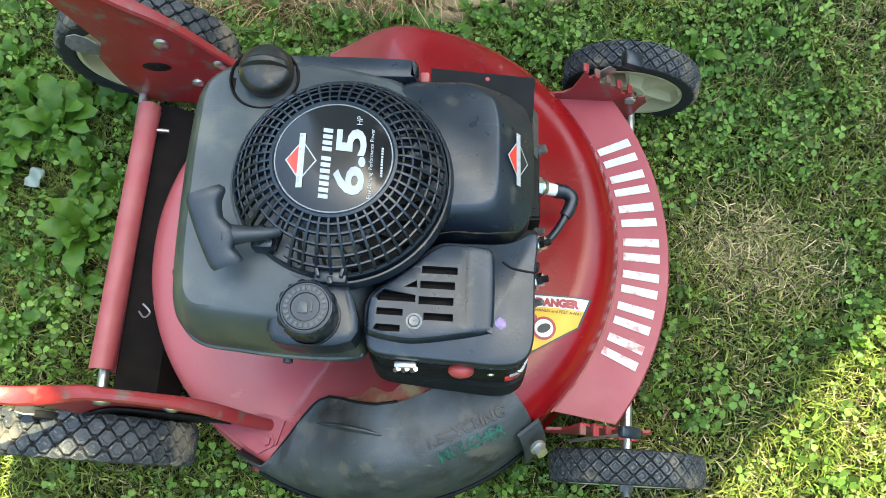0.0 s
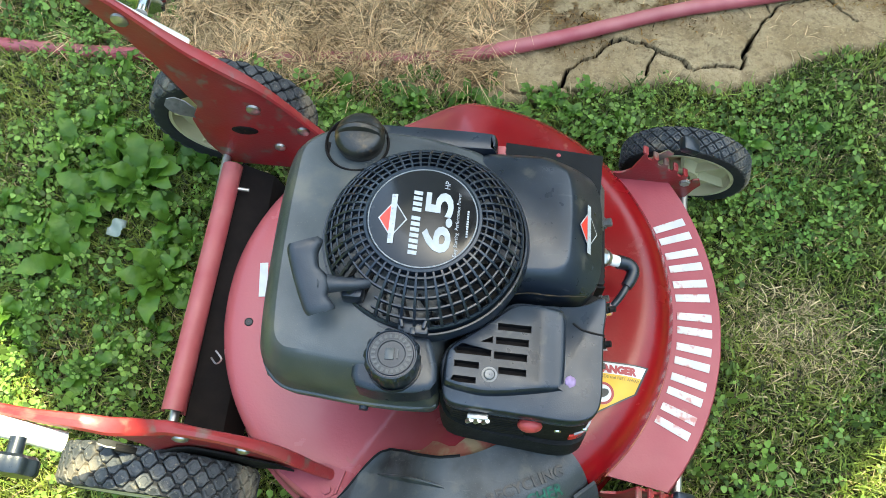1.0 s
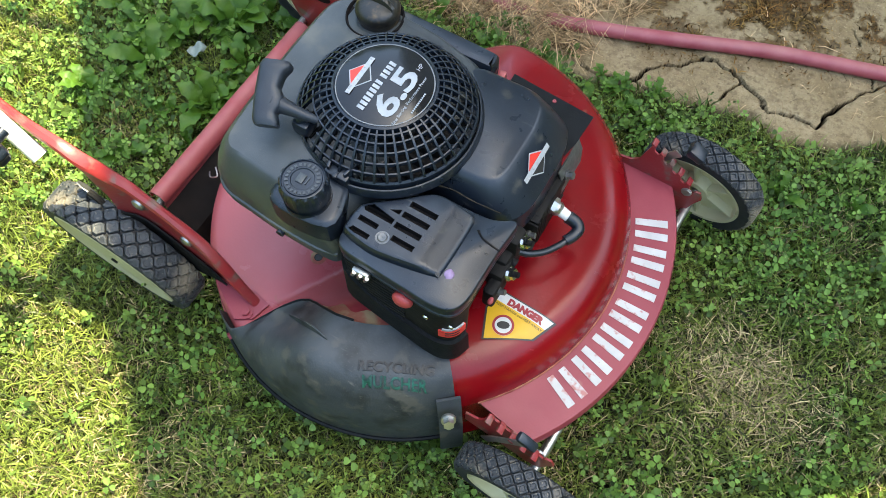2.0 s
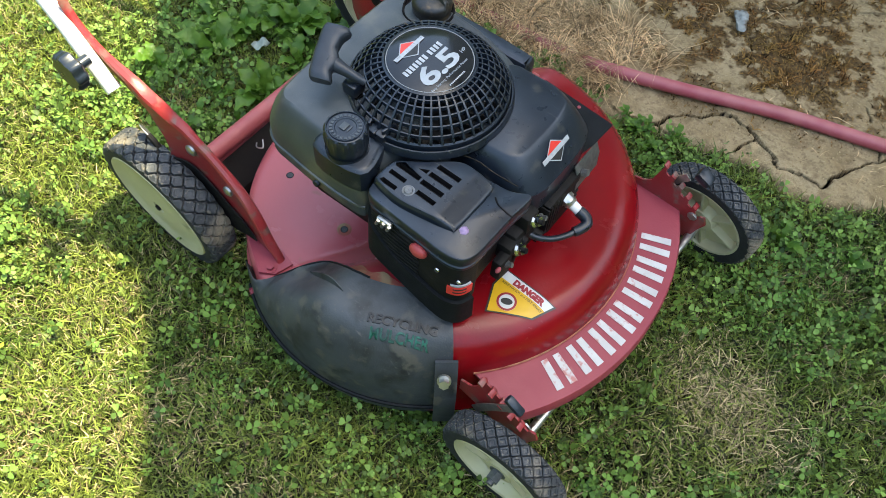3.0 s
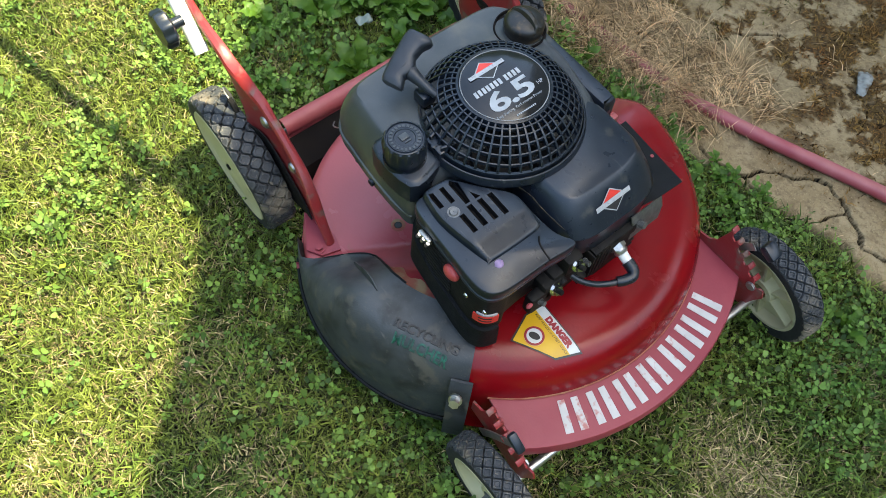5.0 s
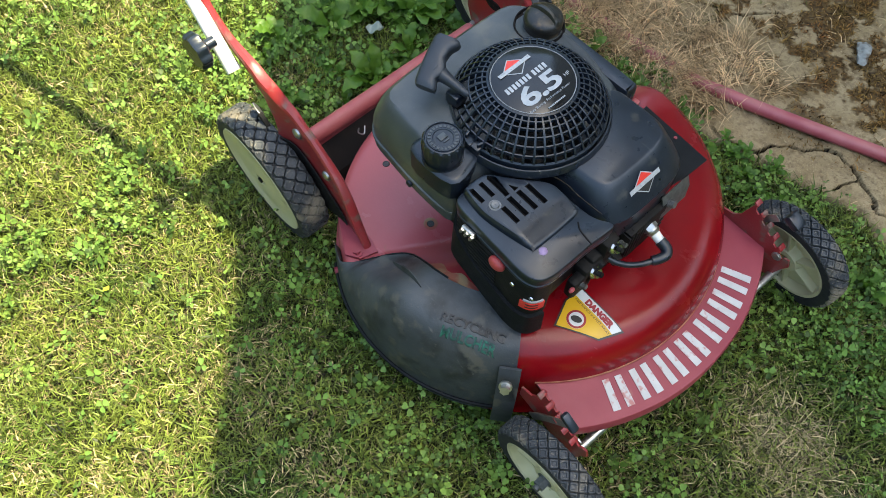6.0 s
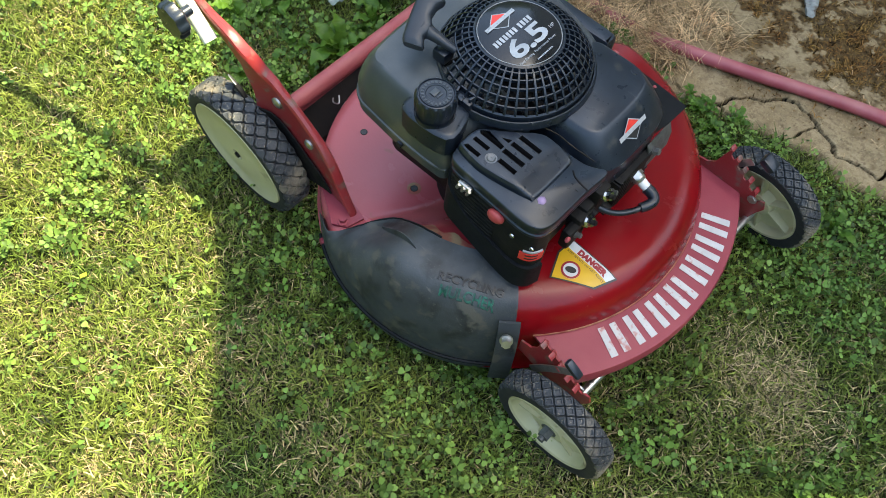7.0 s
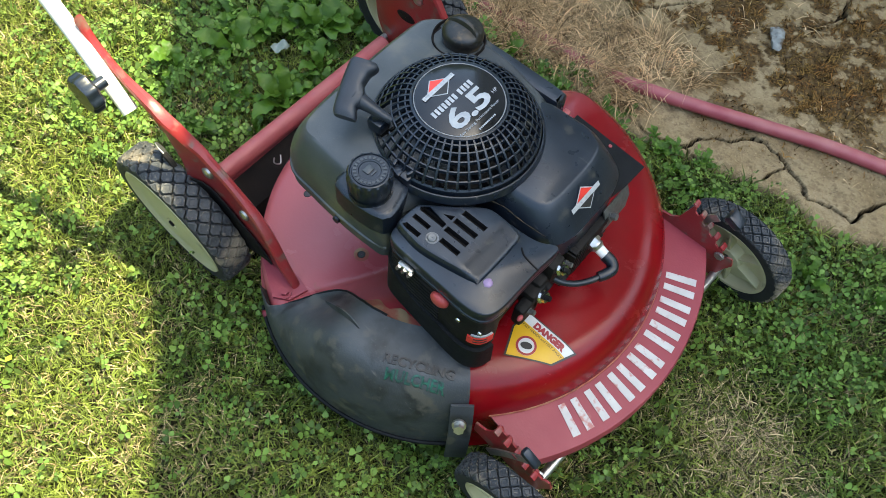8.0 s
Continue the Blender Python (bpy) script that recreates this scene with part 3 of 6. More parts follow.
def clover_cover(x, y):
    """How much of the lawn clover takes: patches, less on dry and worn parts, a fringe beside the bare strip."""
    c = 0.30 * step(0.46, 0.62, 0.7 * vnoise(x, y, 0.15, 41) + 0.3 * vnoise(x, y, 0.04, 42)) * (1 - 0.9 * dry_patch(x, y)) * (1 - 0.88 * worn_side(x, y)) + 0.035
    c = c + 0.55 * step(0.20, 0.09, np.hypot((x - 0.39) * 0.8, y - 0.60)) * step(0.25, 0.5, vnoise(x, y, 0.07, 43))
    c = c + 0.60 * step(-0.45, -0.35, x) * step(0.35, 0.22, x) * step(0.58, 0.64, y) * step(0.765, 0.72, y) * step(0.30, 0.5, vnoise(x, y, 0.06, 45))
    c = c + 0.10 * step(0.30, 0.42, x) * step(0.0, 0.12, y) * step(0.45, 0.65, vnoise(x, y, 0.09, 46))
    c = c + 0.06 * step(-0.42, -0.50, x) * step(0.05, 0.16, y) * step(-0.85, -0.75, x)
    c = c + 0.18 * step(0.10, 0.04, np.hypot(x - 0.06, (y - 0.005) * 1.3))
    c = c + 0.42 * step(-0.40, -0.52, x) * step(0.48, 0.60, vnoise(x, y, 0.08, 47))
    return c - 0.6 * step(0.14, 0.05, np.hypot(x - 0.425, y - 0.345))


x, y = scatter(110000, *LAWN)
keep = (bare_soil(x, y) < 0.45) & (clover_cover(x, y) > rng.uniform(0, 1, len(x)))
x, y = x[keep], y[keep]
clover("lawn_clover", x, y, 0.0034 + 0.0075 * rng.uniform(0, 1, len(x)) ** 1.8, CLOVER, "dark green clover patches in the lawn")

# bleached straw in leaning tufts that bury the hose beside the mower
tx, ty = scatter(1800, -1.25, 0.22, 0.70, 1.08)
w = step(0.13, 0.05, np.abs(ty - 0.843 - 0.10 * np.clip(tx + 0.1, -0.3, 0.3))) * step(0.04, -0.13, tx + 0.10 * (vnoise(tx, ty, 0.07, 53) - 0.5)) * step(0.18, 0.45, vnoise(tx, ty, 0.09, 51)) * (0.12 + 0.88 * step(-0.72, -0.45, tx))
keep = w > rng.uniform(0.05, 1, len(tx))
tx, ty = tx[keep], ty[keep]
tall = rng.uniform(0.55, 1.25, len(tx))
aim = rng.uniform(0, 2 * math.pi, len(tx))
per = 34
x = np.repeat(tx, per) + rng.normal(0, 0.009, len(tx) * per)
y = np.repeat(ty, per) + rng.normal(0, 0.009, len(tx) * per)
blades("straw_grass", x, y, np.repeat(tall, per) * rng.uniform(0.016, 0.060, len(x)), rng.uniform(0.0009, 0.0024, len(x)), rng.uniform(0.6, 2.2, len(x)), STRAW,
       "bleached straw-like dead grass along the bare soil", heading=np.repeat(aim, per) + rng.normal(0, 0.75, len(x)))
x, y = scatter(16000, -1.1, 0.25, 0.95, 1.6)
keep = (step(0.50, 0.66, vnoise(x, y, 0.13, 71)) * step(-0.05, -0.30, x) * 0.8 > rng.uniform(0.03, 1, len(x)))
x, y = x[keep], y[keep]
blades("soil_grass", x, y, rng.uniform(0.008, 0.026, len(x)), rng.uniform(0.0012, 0.0030, len(x)), rng.uniform(0.6, 2.4, len(x)), MOSS_GREEN,
       "dull olive grass and moss tufts on the soil")
x, y = scatter(9000, -0.9, 0.9, 0.80, 1.7)
keep = (bare_soil(x, y) > 0.6) & (step(0.60, 0.75, vnoise(x, y, 0.10, 57)) > rng.uniform(0.02, 1, len(x)))
x, y = x[keep], y[keep]
blades("soil_straw", x, y, rng.uniform(0.004, 0.016, len(x)), rng.uniform(0.0010, 0.0022, len(x)), rng.uniform(1.5, 4.5, len(x)), STRAW,
       "loose straw stalks scattered on the soil")
x, y = scatter(170000, -0.75, 0.80, 0.78, 1.65)
keep = (bare_soil(x, y) > 0.6) & (crack_depth(x, y) < 0.2) & (moss_cover(x, y) > rng.uniform(0.02, 1, len(x)))
x, y = x[keep], y[keep]
blades("soil_moss", x, y, rng.uniform(0.003, 0.010, len(x)) * (1 + 1.1 * step(0.5, 0.75, vnoise(x, y, 0.03, 66))), rng.uniform(0.0011, 0.0030, len(x)), rng.uniform(0.4, 1.8, len(x)), MOSS,
       "dry reddish-brown moss flakes on the bare soil")

# broad-leaved weeds behind the mower
def leaf_mesh(name, length, width):
    bm = bmesh.new()
    rows = []
    for i in range(15):
        t = i / 14
        w = width * (0.10 + 0.90 * math.sin(math.pi * t ** 1.45) ** 0.8)
        z = 0.032 * math.sin(t * 2.4) * length / 0.1
        wave = 0.0035 * math.sin(t * 19)
        w *= 1 + 0.15 * math.sin(t * 33)
        rows.append([Vector((t * length, -w / 2, z + 0.10 * w + wave)), Vector((t * length, 0, z)), Vector((t * length, w / 2, z + 0.10 * w - wave))])
    grid = [[bm.verts.new(p) for p in r] for r in rows]
    for a, b in zip(grid, grid[1:]):
        for i in range(2):
            bm.faces.new((a[i], a[i + 1], b[i + 1], b[i]))
    me = bpy.data.meshes.new(name)
    bm.to_mesh(me)
    bm.free()
    me.materials.append(LEAF)
    me.polygons.foreach_set("use_smooth", [True] * len(me.polygons))
    return me


leaf_shapes = [leaf_mesh("leaf", *d) for d in ((0.062, 0.024), (0.052, 0.021), (0.042, 0.018), (0.072, 0.026))]


def broadleaf_weed(px, py, size, count, seed):
    r = random.Random(seed)
    plant = new("broadleaf_weed")
    plant.location = (px, py, float(ground_height(np.array([px]), np.array([py]))[0]) - 0.002)
    for i in range(count):
        leaf = new("leaf", r.choice(leaf_shapes))
        leaf.parent = plant
        s = size * r.uniform(0.7, 1.15)
        leaf.matrix_local = pose(0, 0, 0.002 + 0.0015 * i, r.uniform(-28, 28), r.uniform(-46, 6), i * 137.5 + r.uniform(-20, 20)) @ Matrix.Diagonal((s, s, s, 1))
    return tagged(plant, "bright green broad-leaved weed rosette in the lawn", "weed", "lawn weeds")


WEEDS = [(-0.588, 0.512, 1.35, 15), (-0.522, 0.345, 1.10, 13), (-0.655, 0.475, 1.05, 11), (-0.68, 0.375, 1.0, 11), (-0.515, 0.27, 0.9, 10), (-0.55, 0.61, 0.9, 9), (-0.72, 0.56, 0.9, 9),
         (-0.60, 0.20, 0.8, 8), (-0.50, 0.36, 0.8, 8), (-0.80, 0.45, 0.8, 8), (-0.18, 0.70, 0.75, 9), (-0.05, 0.68, 0.7, 8), (0.02, 0.665, 0.6, 8), (-0.30, 0.71, 0.7, 8),
         (0.16, 0.69, 0.6, 7), (0.36, 0.66, 0.7, 8), (-0.12, 0.66, 0.6, 7), (0.47, 0.70, 0.6, 7), (0.55, 0.22, 0.55, 7)]
wr = random.Random(5)
for k in range(40):
    WEEDS.append((min(wr.gauss(-0.63, 0.090), -0.47), wr.gauss(0.42, 0.13), wr.uniform(0.50, 0.92), wr.randint(7, 11)))
for k in range(22):
    WEEDS.append((wr.uniform(-0.80, -0.455), wr.uniform(0.22, 0.70), wr.uniform(0.40, 0.70), wr.randint(6, 9)))
for k in range(26):
    WEEDS.append((wr.uniform(-0.42, 0.14), wr.uniform(0.645, 0.755), wr.uniform(0.35, 0.62), wr.randint(6, 9)))
for k, wd in enumerate(WEEDS):
    if math.hypot(wd[0] + 0.602, wd[1] - 0.419) > 0.05:
        broadleaf_weed(*wd, k)

# hoses, stone, litter
def hose(name, pts, r, label):
    bm = bmesh.new()
    tube(bm, pts, r, 16, 10)
    return tagged(link_mesh(name, bm, HOSE, 60), label, "hose")


hose("garden_hose", [(-1.3, 0.80, -0.010), (-0.85, 0.775, -0.008), (-0.547, 0.770, 0.002), (-0.313, 0.784, 0.004), (-0.140, 0.797, 0.005), (-0.034, 0.821, 0.009), (0.072, 0.853, 0.013), (0.25, 0.920, 0.012),
     (0.395, 0.960, 0.012), (0.62, 1.02, 0.012), (0.95, 1.10, 0.012)], 0.0125, "faded red rubber garden hose on the bare soil")
hose("garden_hose", [(-0.62, 0.985, 0.012), (-0.466, 1.19, 0.012), (-0.30, 1.40, 0.012), (-0.139, 1.60, 0.012), (0.05, 1.85, 0.012), (0.3, 2.2, 0.012)], 0.011,
     "dull red hose lying along the foot of the house wall")

bm = bmesh.new()
bmesh.ops.create_icosphere(bm, subdivisions=3, radius=1.0)
for v in bm.verts:
    k = noise.noise(v.co * 1.7 + Vector((3, 1, 0))) * 0.62 + noise.noise(v.co * 4.5) * 0.22
    v.co = v.co * (1 + k)
    v.co = Vector((v.co.x * 0.014, v.co.y * 0.027, v.co.z * 0.007))
    v.co = Matrix.Rotation(radians(25), 3, "Z") @ v.co + Vector((0.068, 1.105, 0.006))
tagged(link_mesh("stone", bm, STONE, 60), "flat pale grey stone chip lying on the clay", "stone")


def dead_leaf(px, py, pz, size, mat, label, turn):
    vs, fs = grid_patch(size, size * 0.8, 6, 6)
    bm = bmesh.new()
    rot = Matrix.Rotation(turn, 3, "Z")
    ring = [v for v in vs]
    lay(bm, ring, fs, lambda v, up: rot @ Vector((v.x * (1 - abs(v.y) / size * 0.9), v.y * (1 - abs(v.x) / size * 0.7), 0.006 * math.sin(v.x * 160) + up)) + Vector((px, py, pz)), 0.0008)
    return tagged(link_mesh("fallen_leaf", bm, mat, 60), label, "leaf")


PALE_LEAF = material("pale_dead_leaf", (0.234, 0.265, 0.234), (0.156, 0.187, 0.156), 60, 0.6)
YELLOW_LEAF = material("yellow_leaf", (0.62, 0.60, 0.06), (0.55, 0.50, 0.05), 60, 0.5)
dead_leaf(-0.602, 0.419, 0.034, 0.036, PALE_LEAF, "pale bleached dead leaf among green weeds", 0.7)
dead_leaf(-0.476, -0.26, 0.018, 0.017, YELLOW_LEAF, "small yellow fallen leaf on the lawn", 0.3)

# ---- plain house wall beside the bare strip; unseen board added to shade the lawn ----
wall_dir, wall_at = Vector((0.6, 0.8, 0)), Vector((-0.50, 1.24, 0))
wall_n = Vector((-0.8, 0.6, 0))
bm = bmesh.new()
rot = Matrix((wall_dir, wall_n, Vector((0, 0, 1)))).transposed()
box(bm, wall_at + wall_dir * 2.3 + wall_n * 0.12 + Vector((0, 0, 1.5)), (4.6, 0.16, 3.1), 0, rot)
tagged(link_mesh("wall_house", bm, SIDING), "plain pale house wall beside the lawn", "wall", kind="structure")

# unseen board added above; its outline sets where the shade ends
OVER_Z = 3.3
shade = [(-1.35, 1.05), (-0.975, 0.52), (-0.80, 0.36), (-0.66, 0.19), (-0.477, 0.01), (-0.33, -0.09), (-0.077, -0.331), (0.10, -0.40), (0.355, 0.02), (0.475, 0.146), (0.60, 0.265), (1.0, 0.62),
         (1.4, 1.3), (1.3, 2.6), (-0.2, 2.2)]
shift = Vector((SUN_TO.x, SUN_TO.y)) / SUN_TO.z * OVER_Z
bm = bmesh.new()
plate(bm, [(px + shift.x, py + shift.y) for px, py in shade][::-1], OVER_Z, OVER_Z + 0.05)
tagged(link_mesh("shade_caster", bm, SHADE_BOARD), "unseen board added overhead to shade the mower", "roof", kind="structure")

# unseen green ring added to close the horizon and cut low sky light
hr = np.random.default_rng(3)
n = 72
rows = []
for z, r in ((-0.05, 7.6), (1.2, 7.3), (2.6, 7.4), (3.6, 7.9), (4.0, 8.3)):
    rows.append([(r + 0.5 * hr.uniform(-1, 1)) for k in range(n)])
bm = bmesh.new()
loft(bm, [[Vector((math.cos(2 * math.pi * k / n) * rr, 0.5 + math.sin(2 * math.pi * k / n) * rr, z + (0.5 * hr.uniform(-1, 1) if z > 0 else 0))) for k, rr in enumerate(row)] for row, z in zip(rows, (-0.05, 1.2, 2.6, 3.6, 4.2))], True, False, False)
tagged(link_mesh("backdrop_ring", bm, BACKDROP, 180), "unseen dark green ring added to block low sky light", "hedge", kind="structure")


# ---- lawn mower ----
CX, CY = -0.09, 0.30
mower = new("lawn_mower")
mower.location = (CX, CY, 0)
tagged(mower, "old red push lawn mower with black engine on the lawn", "lawn mower")


def sstep(lo, hi, v):
    t = min(max((v - lo) / (hi - lo), 0), 1)
    return t * t * (3 - 2 * t)


def deck_z(x, y):
    """Height of the deck's top: low at the back, raised at the front, rolled shoulder at the rim."""
    side = abs(y - CY)
    x0 = -0.185 + 0.62 * min(max(0.225 - side, 0), 0.11)
    k = sstep(x0, x0 + 0.12, x)
    edge = 0.012 * sstep(x0 - 0.004, x0 + 0.016, x)
    h = 0.112 + 0.081 * k + edge
    r = math.hypot(x - CX, y - CY)
    drop = 0.018 + (0.065 - 0.018) * k
    w = 0.030 + 0.028 * k
    u = min(max((r - (0.298 - w)) / w, 0), 1)
    return h - drop * (1 - (1 - u ** 2.2) ** (1 / 2.2))


def polar(r, a):
    return CX + r * math.cos(a), CY + r * math.sin(a)


def deck():
    bm = bmesh.new()
    seg, rows = 180, []
    radii = [0.02, 0.06, 0.10, 0.14, 0.17, 0.19, 0.21, 0.225, 0.24, 0.25, 0.258, 0.265, 0.272, 0.278, 0.284, 0.289, 0.293, 0.296, 0.298]
    for r in radii:
        row = []
        for i in range(seg):
            px, py = polar(r, 2 * math.pi * i / seg)
            row.append(Vector((px, py, deck_z(px, py))))
        rows.append(row)
    for r, z in ((0.2985, 0.07), (0.301, 0.040), (0.306, 0.036), (0.306, 0.033), (0.296, 0.033), (0.295, 0.085)):
        row = []
        for i in range(seg):
            px, py = polar(r, 2 * math.pi * i / seg)
            row.append(Vector((px, py, min(z, deck_z(*polar(0.298, 2 * math.pi * i / seg)) - 0.004 if z > 0.06 else z))))
        rows.append(row)
    loft(bm, rows, True, True, False)
    return part("deck", bm, RED, mower, "red painted steel deck, faded and dusty", angle=50)


deck_part = deck()

# bolt holes, rust rings and the sticker at the back of the deck
for hx, hy in ((-0.304, 0.194), (-0.172, 0.171), (-0.347, 0.260)):
    bm = bmesh.new()
    z = deck_z(hx, hy)
    lathe(bm, [(0.0004, 0.0006), (0.0046, 0.0006), (0.0052, 0.0012), (0.0060, 0.0003)], 20, Matrix.Translation((hx, hy, z)))
    part("bolt_hole", bm, DARK_PRINT, deck_part, "empty bolt hole with a dark rim")
    if hy < 0.18:
        bm = bmesh.new()
        lathe(bm, [(0.0060, 0.0005), (0.0082, 0.0007), (0.0112, 0.0003)], 24, Matrix.Translation((hx, hy, z)))
        part("rust_ring", bm, DIRT, deck_part, "rusty worn ring")
bm = bmesh.new()
box(bm, (-0.338, 0.322, deck_z(-0.338, 0.322) + 0.001), (0.011, 0.050, 0.001), 0, Matrix.Rotation(radians(8), 3, "Z"))
part("sticker", bm, WHITE, deck_part, "small white paper sticker")


# front flange with plain painted shapes
def front_flange():
    bm = bmesh.new()
    rings = []
    seg = 44
    top, low = [], []
    for i in range(seg + 1):
        a = radians(-44.0 + 88.0 * i / seg)
        side = abs(2 * i / seg - 1)
        # side edges run nearly straight ahead from the groove
        r0 = 0.294
        x0, y0 = polar(r0, a)
        b = a * 0.835
        x1, y1 = CX + 0.364 * math.cos(b), CY - 0.002 + (0.362 + 0.012 * (a > 0)) * math.sin(b)
        row = []
        for t in (0.0, 0.05, 0.3, 0.6, 0.9, 0.97, 1.0):
            z = 0.1415 - 0.005 * t - (0.004 if t > 0.99 else 0)
            row.append(Vector((x0 + (x1 - x0) * t, y0 + (y1 - y0) * t, z)))
        row.append(Vector((x1, y1, 0.112)))
        row.append(Vector((x1 - 0.003 * math.cos(b), y1 - 0.003 * math.sin(b), 0.112)))
        row.append(Vector((x1 - 0.003 * math.cos(b), y1 - 0.003 * math.sin(b), 0.129)))
        row.append(Vector((x0, y0, 0.136)))
        rings.append(row)
    loft(bm, rings, True, True, True)
    return part("front_flange", bm, RED_FADED, mower, "flat red front lip with worn white painted shapes", angle=40)


flange = front_flange()
for k in range(7):
    bm = bmesh.new()
    mid = radians(-23.6 + 7.62 * k + (0.5 if k > 3 else 0))
    vs, fs = grid_patch(0.045, 0.0105, 6, 2)
    for off in (-0.0105, 0.0095):
        def put_bar(v, up, mid=mid, off=off):
            r = 0.3285 + v.x
            a = mid + (v.y + off) / 0.33
            return Vector((CX + r * math.cos(a), CY + r * math.sin(a), 0.1415 - 0.005 * (r - 0.294) / 0.07 + 0.0006 + up))
        lay(bm, vs, fs, put_bar, 0.0005)
    part("painted_bar", bm, WHITE_PAINT, flange, "worn white paint bars")

# rolled edge between dome and flange, with chipped paint
bm = bmesh.new()
tube(bm, [(*polar(0.2965, radians(a)), 0.1435) for a in range(-44, 46, 8)], 0.0026, 8, 4)
part("seam", bm, SEAM, deck_part, "chipped orange-red seam edge")


# warning label on the dome
def on_deck(v, up):
    return Vector((v.x, v.y, deck_z(v.x, v.y) + 0.0012 + up))


def fill_poly(poly, n=10):
    """A grid filling a four-cornered outline."""
    a, b, c, d = (Vector((*p, 0)) for p in poly)
    vs = [(a.lerp(b, i / n)).lerp(d.lerp(c, i / n), j / n) for j in range(n + 1) for i in range(n + 1)]
    fs = [(j * (n + 1) + i, j * (n + 1) + i + 1, (j + 1) * (n + 1) + i + 1, (j + 1) * (n + 1) + i) for j in range(n) for i in range(n)]
    return vs, fs


label = None
D0, D1, D2, D3, D4 = (0.083, 0.218), (0.166, 0.2135), (0.151, 0.1795), (0.096, 0.148), (0.080, 0.188)
for nm, quads, mat, up in (("warning_label", ((D0, D1, D2, D3), (D0, D0, D3, D4)), DARK_PRINT, 0.0),):
    bm = bmesh.new()
    for q in quads:
        lay(bm, *fill_poly(q), on_deck)
    label = part(nm, bm, mat, deck_part, "yellow and white warning label with dark border")


def shrink(p, k=0.93, c=(0.118, 0.190)):
    return c[0] + (p[0] - c[0]) * k, c[1] + (p[1] - c[1]) * k


def along(a, b, t):
    return a[0] + (b[0] - a[0]) * t, a[1] + (b[1] - a[1]) * t


E0, E1, E2, E3, E4 = (shrink(p) for p in (D0, D1, D2, D3, D4))
bm = bmesh.new()
lay(bm, *fill_poly((E0, E1, along(E1, E2, 0.42), along(E0, E4, 0.46))), lambda v, up: on_deck(v, 0.0005))
part("label_header", bm, WHITE, deck_part, "white band")
bm = bmesh.new()
lay(bm, *fill_poly((along(E0, E4, 0.46), along(E1, E2, 0.42), E2, E3)), lambda v, up: on_deck(v, 0.0005))
lay(bm, *fill_poly((along(E0, E4, 0.46), along(E0, E4, 0.46), E3, E4)), lambda v, up: on_deck(v, 0.0005))
part("label_field", bm, YELLOW_PRINT, deck_part, "yellow field")


def deck_text(body, size, cx, cy, ang, mat, name, up=0.001, spacing=1.0, bold=0.0):
    b = bmesh.new()
    vs, fs = text_mesh(body, size, spacing, bold)
    ca, sa = math.cos(radians(ang)), math.sin(radians(ang))
    lay(b, vs, fs, lambda v, u: on_deck(Vector((cx + v.x * ca - v.y * sa, cy + v.x * sa + v.y * ca, 0)), up))
    return part(name, b, mat, deck_part, "printed word")


deck_text("DANGER", 0.0118, 0.1255, 0.2065, -3, MAROON_PRINT, "lettering", bold=0.0009)
deck_text("KEEP HANDS and FEET AWAY", 0.0050, 0.1215, 0.1970, -4, DARK_PRINT, "lettering")
for r0, r1, mat, up, nm in ((0.0, 0.0135, WHITE, 0.0009, "sign_field"), (0.0105, 0.0135, MAROON_PRINT, 0.0013, "sign_ring")):
    bm = bmesh.new()
    ring = [[on_deck(Vector((0.1105 + r * math.cos(a), 0.1770 + r * math.sin(a), 0)), up) for a in (2 * math.pi * k / 28 for k in range(28))] for r in (max(r0, 0.0004), r1)]
    loft(bm, ring, True, r0 == 0.0, False)
    part(nm, bm, mat, deck_part)
bm = bmesh.new()
ring = [[on_deck(Vector((0.1105 + 0.0075 * f * math.cos(a), 0.1770 + 0.0052 * f * math.sin(a) + 0.0018 * f * math.cos(a), 0)), 0.0016) for a in (2 * math.pi * k / 20 for k in range(20))] for f in (0.05, 1.0)]
loft(bm, ring, True, True, False)
part("sign_symbol", bm, DARK_PRINT, deck_part, "black safety symbol")


# ---- mulching cover on the side of the deck ----
def cover_z(r, a):
    x, y = polar(min(r, 0.27), a)
    return deck_z(x, y)


def cover_in(t):
    return float(np.interp(t, (0.0, 0.098, 0.114, 0.130, 0.147, 0.172, 0.206, 0.26, 0.33, 0.40, 0.50, 0.60, 0.70, 0.80, 1.0), (0.3030, 0.302, 0.290, 0.274, 0.257, 0.232, 0.210, 0.2025, 0.2035, 0.2085, 0.2145, 0.2143, 0.2115, 0.2075, 0.200)))


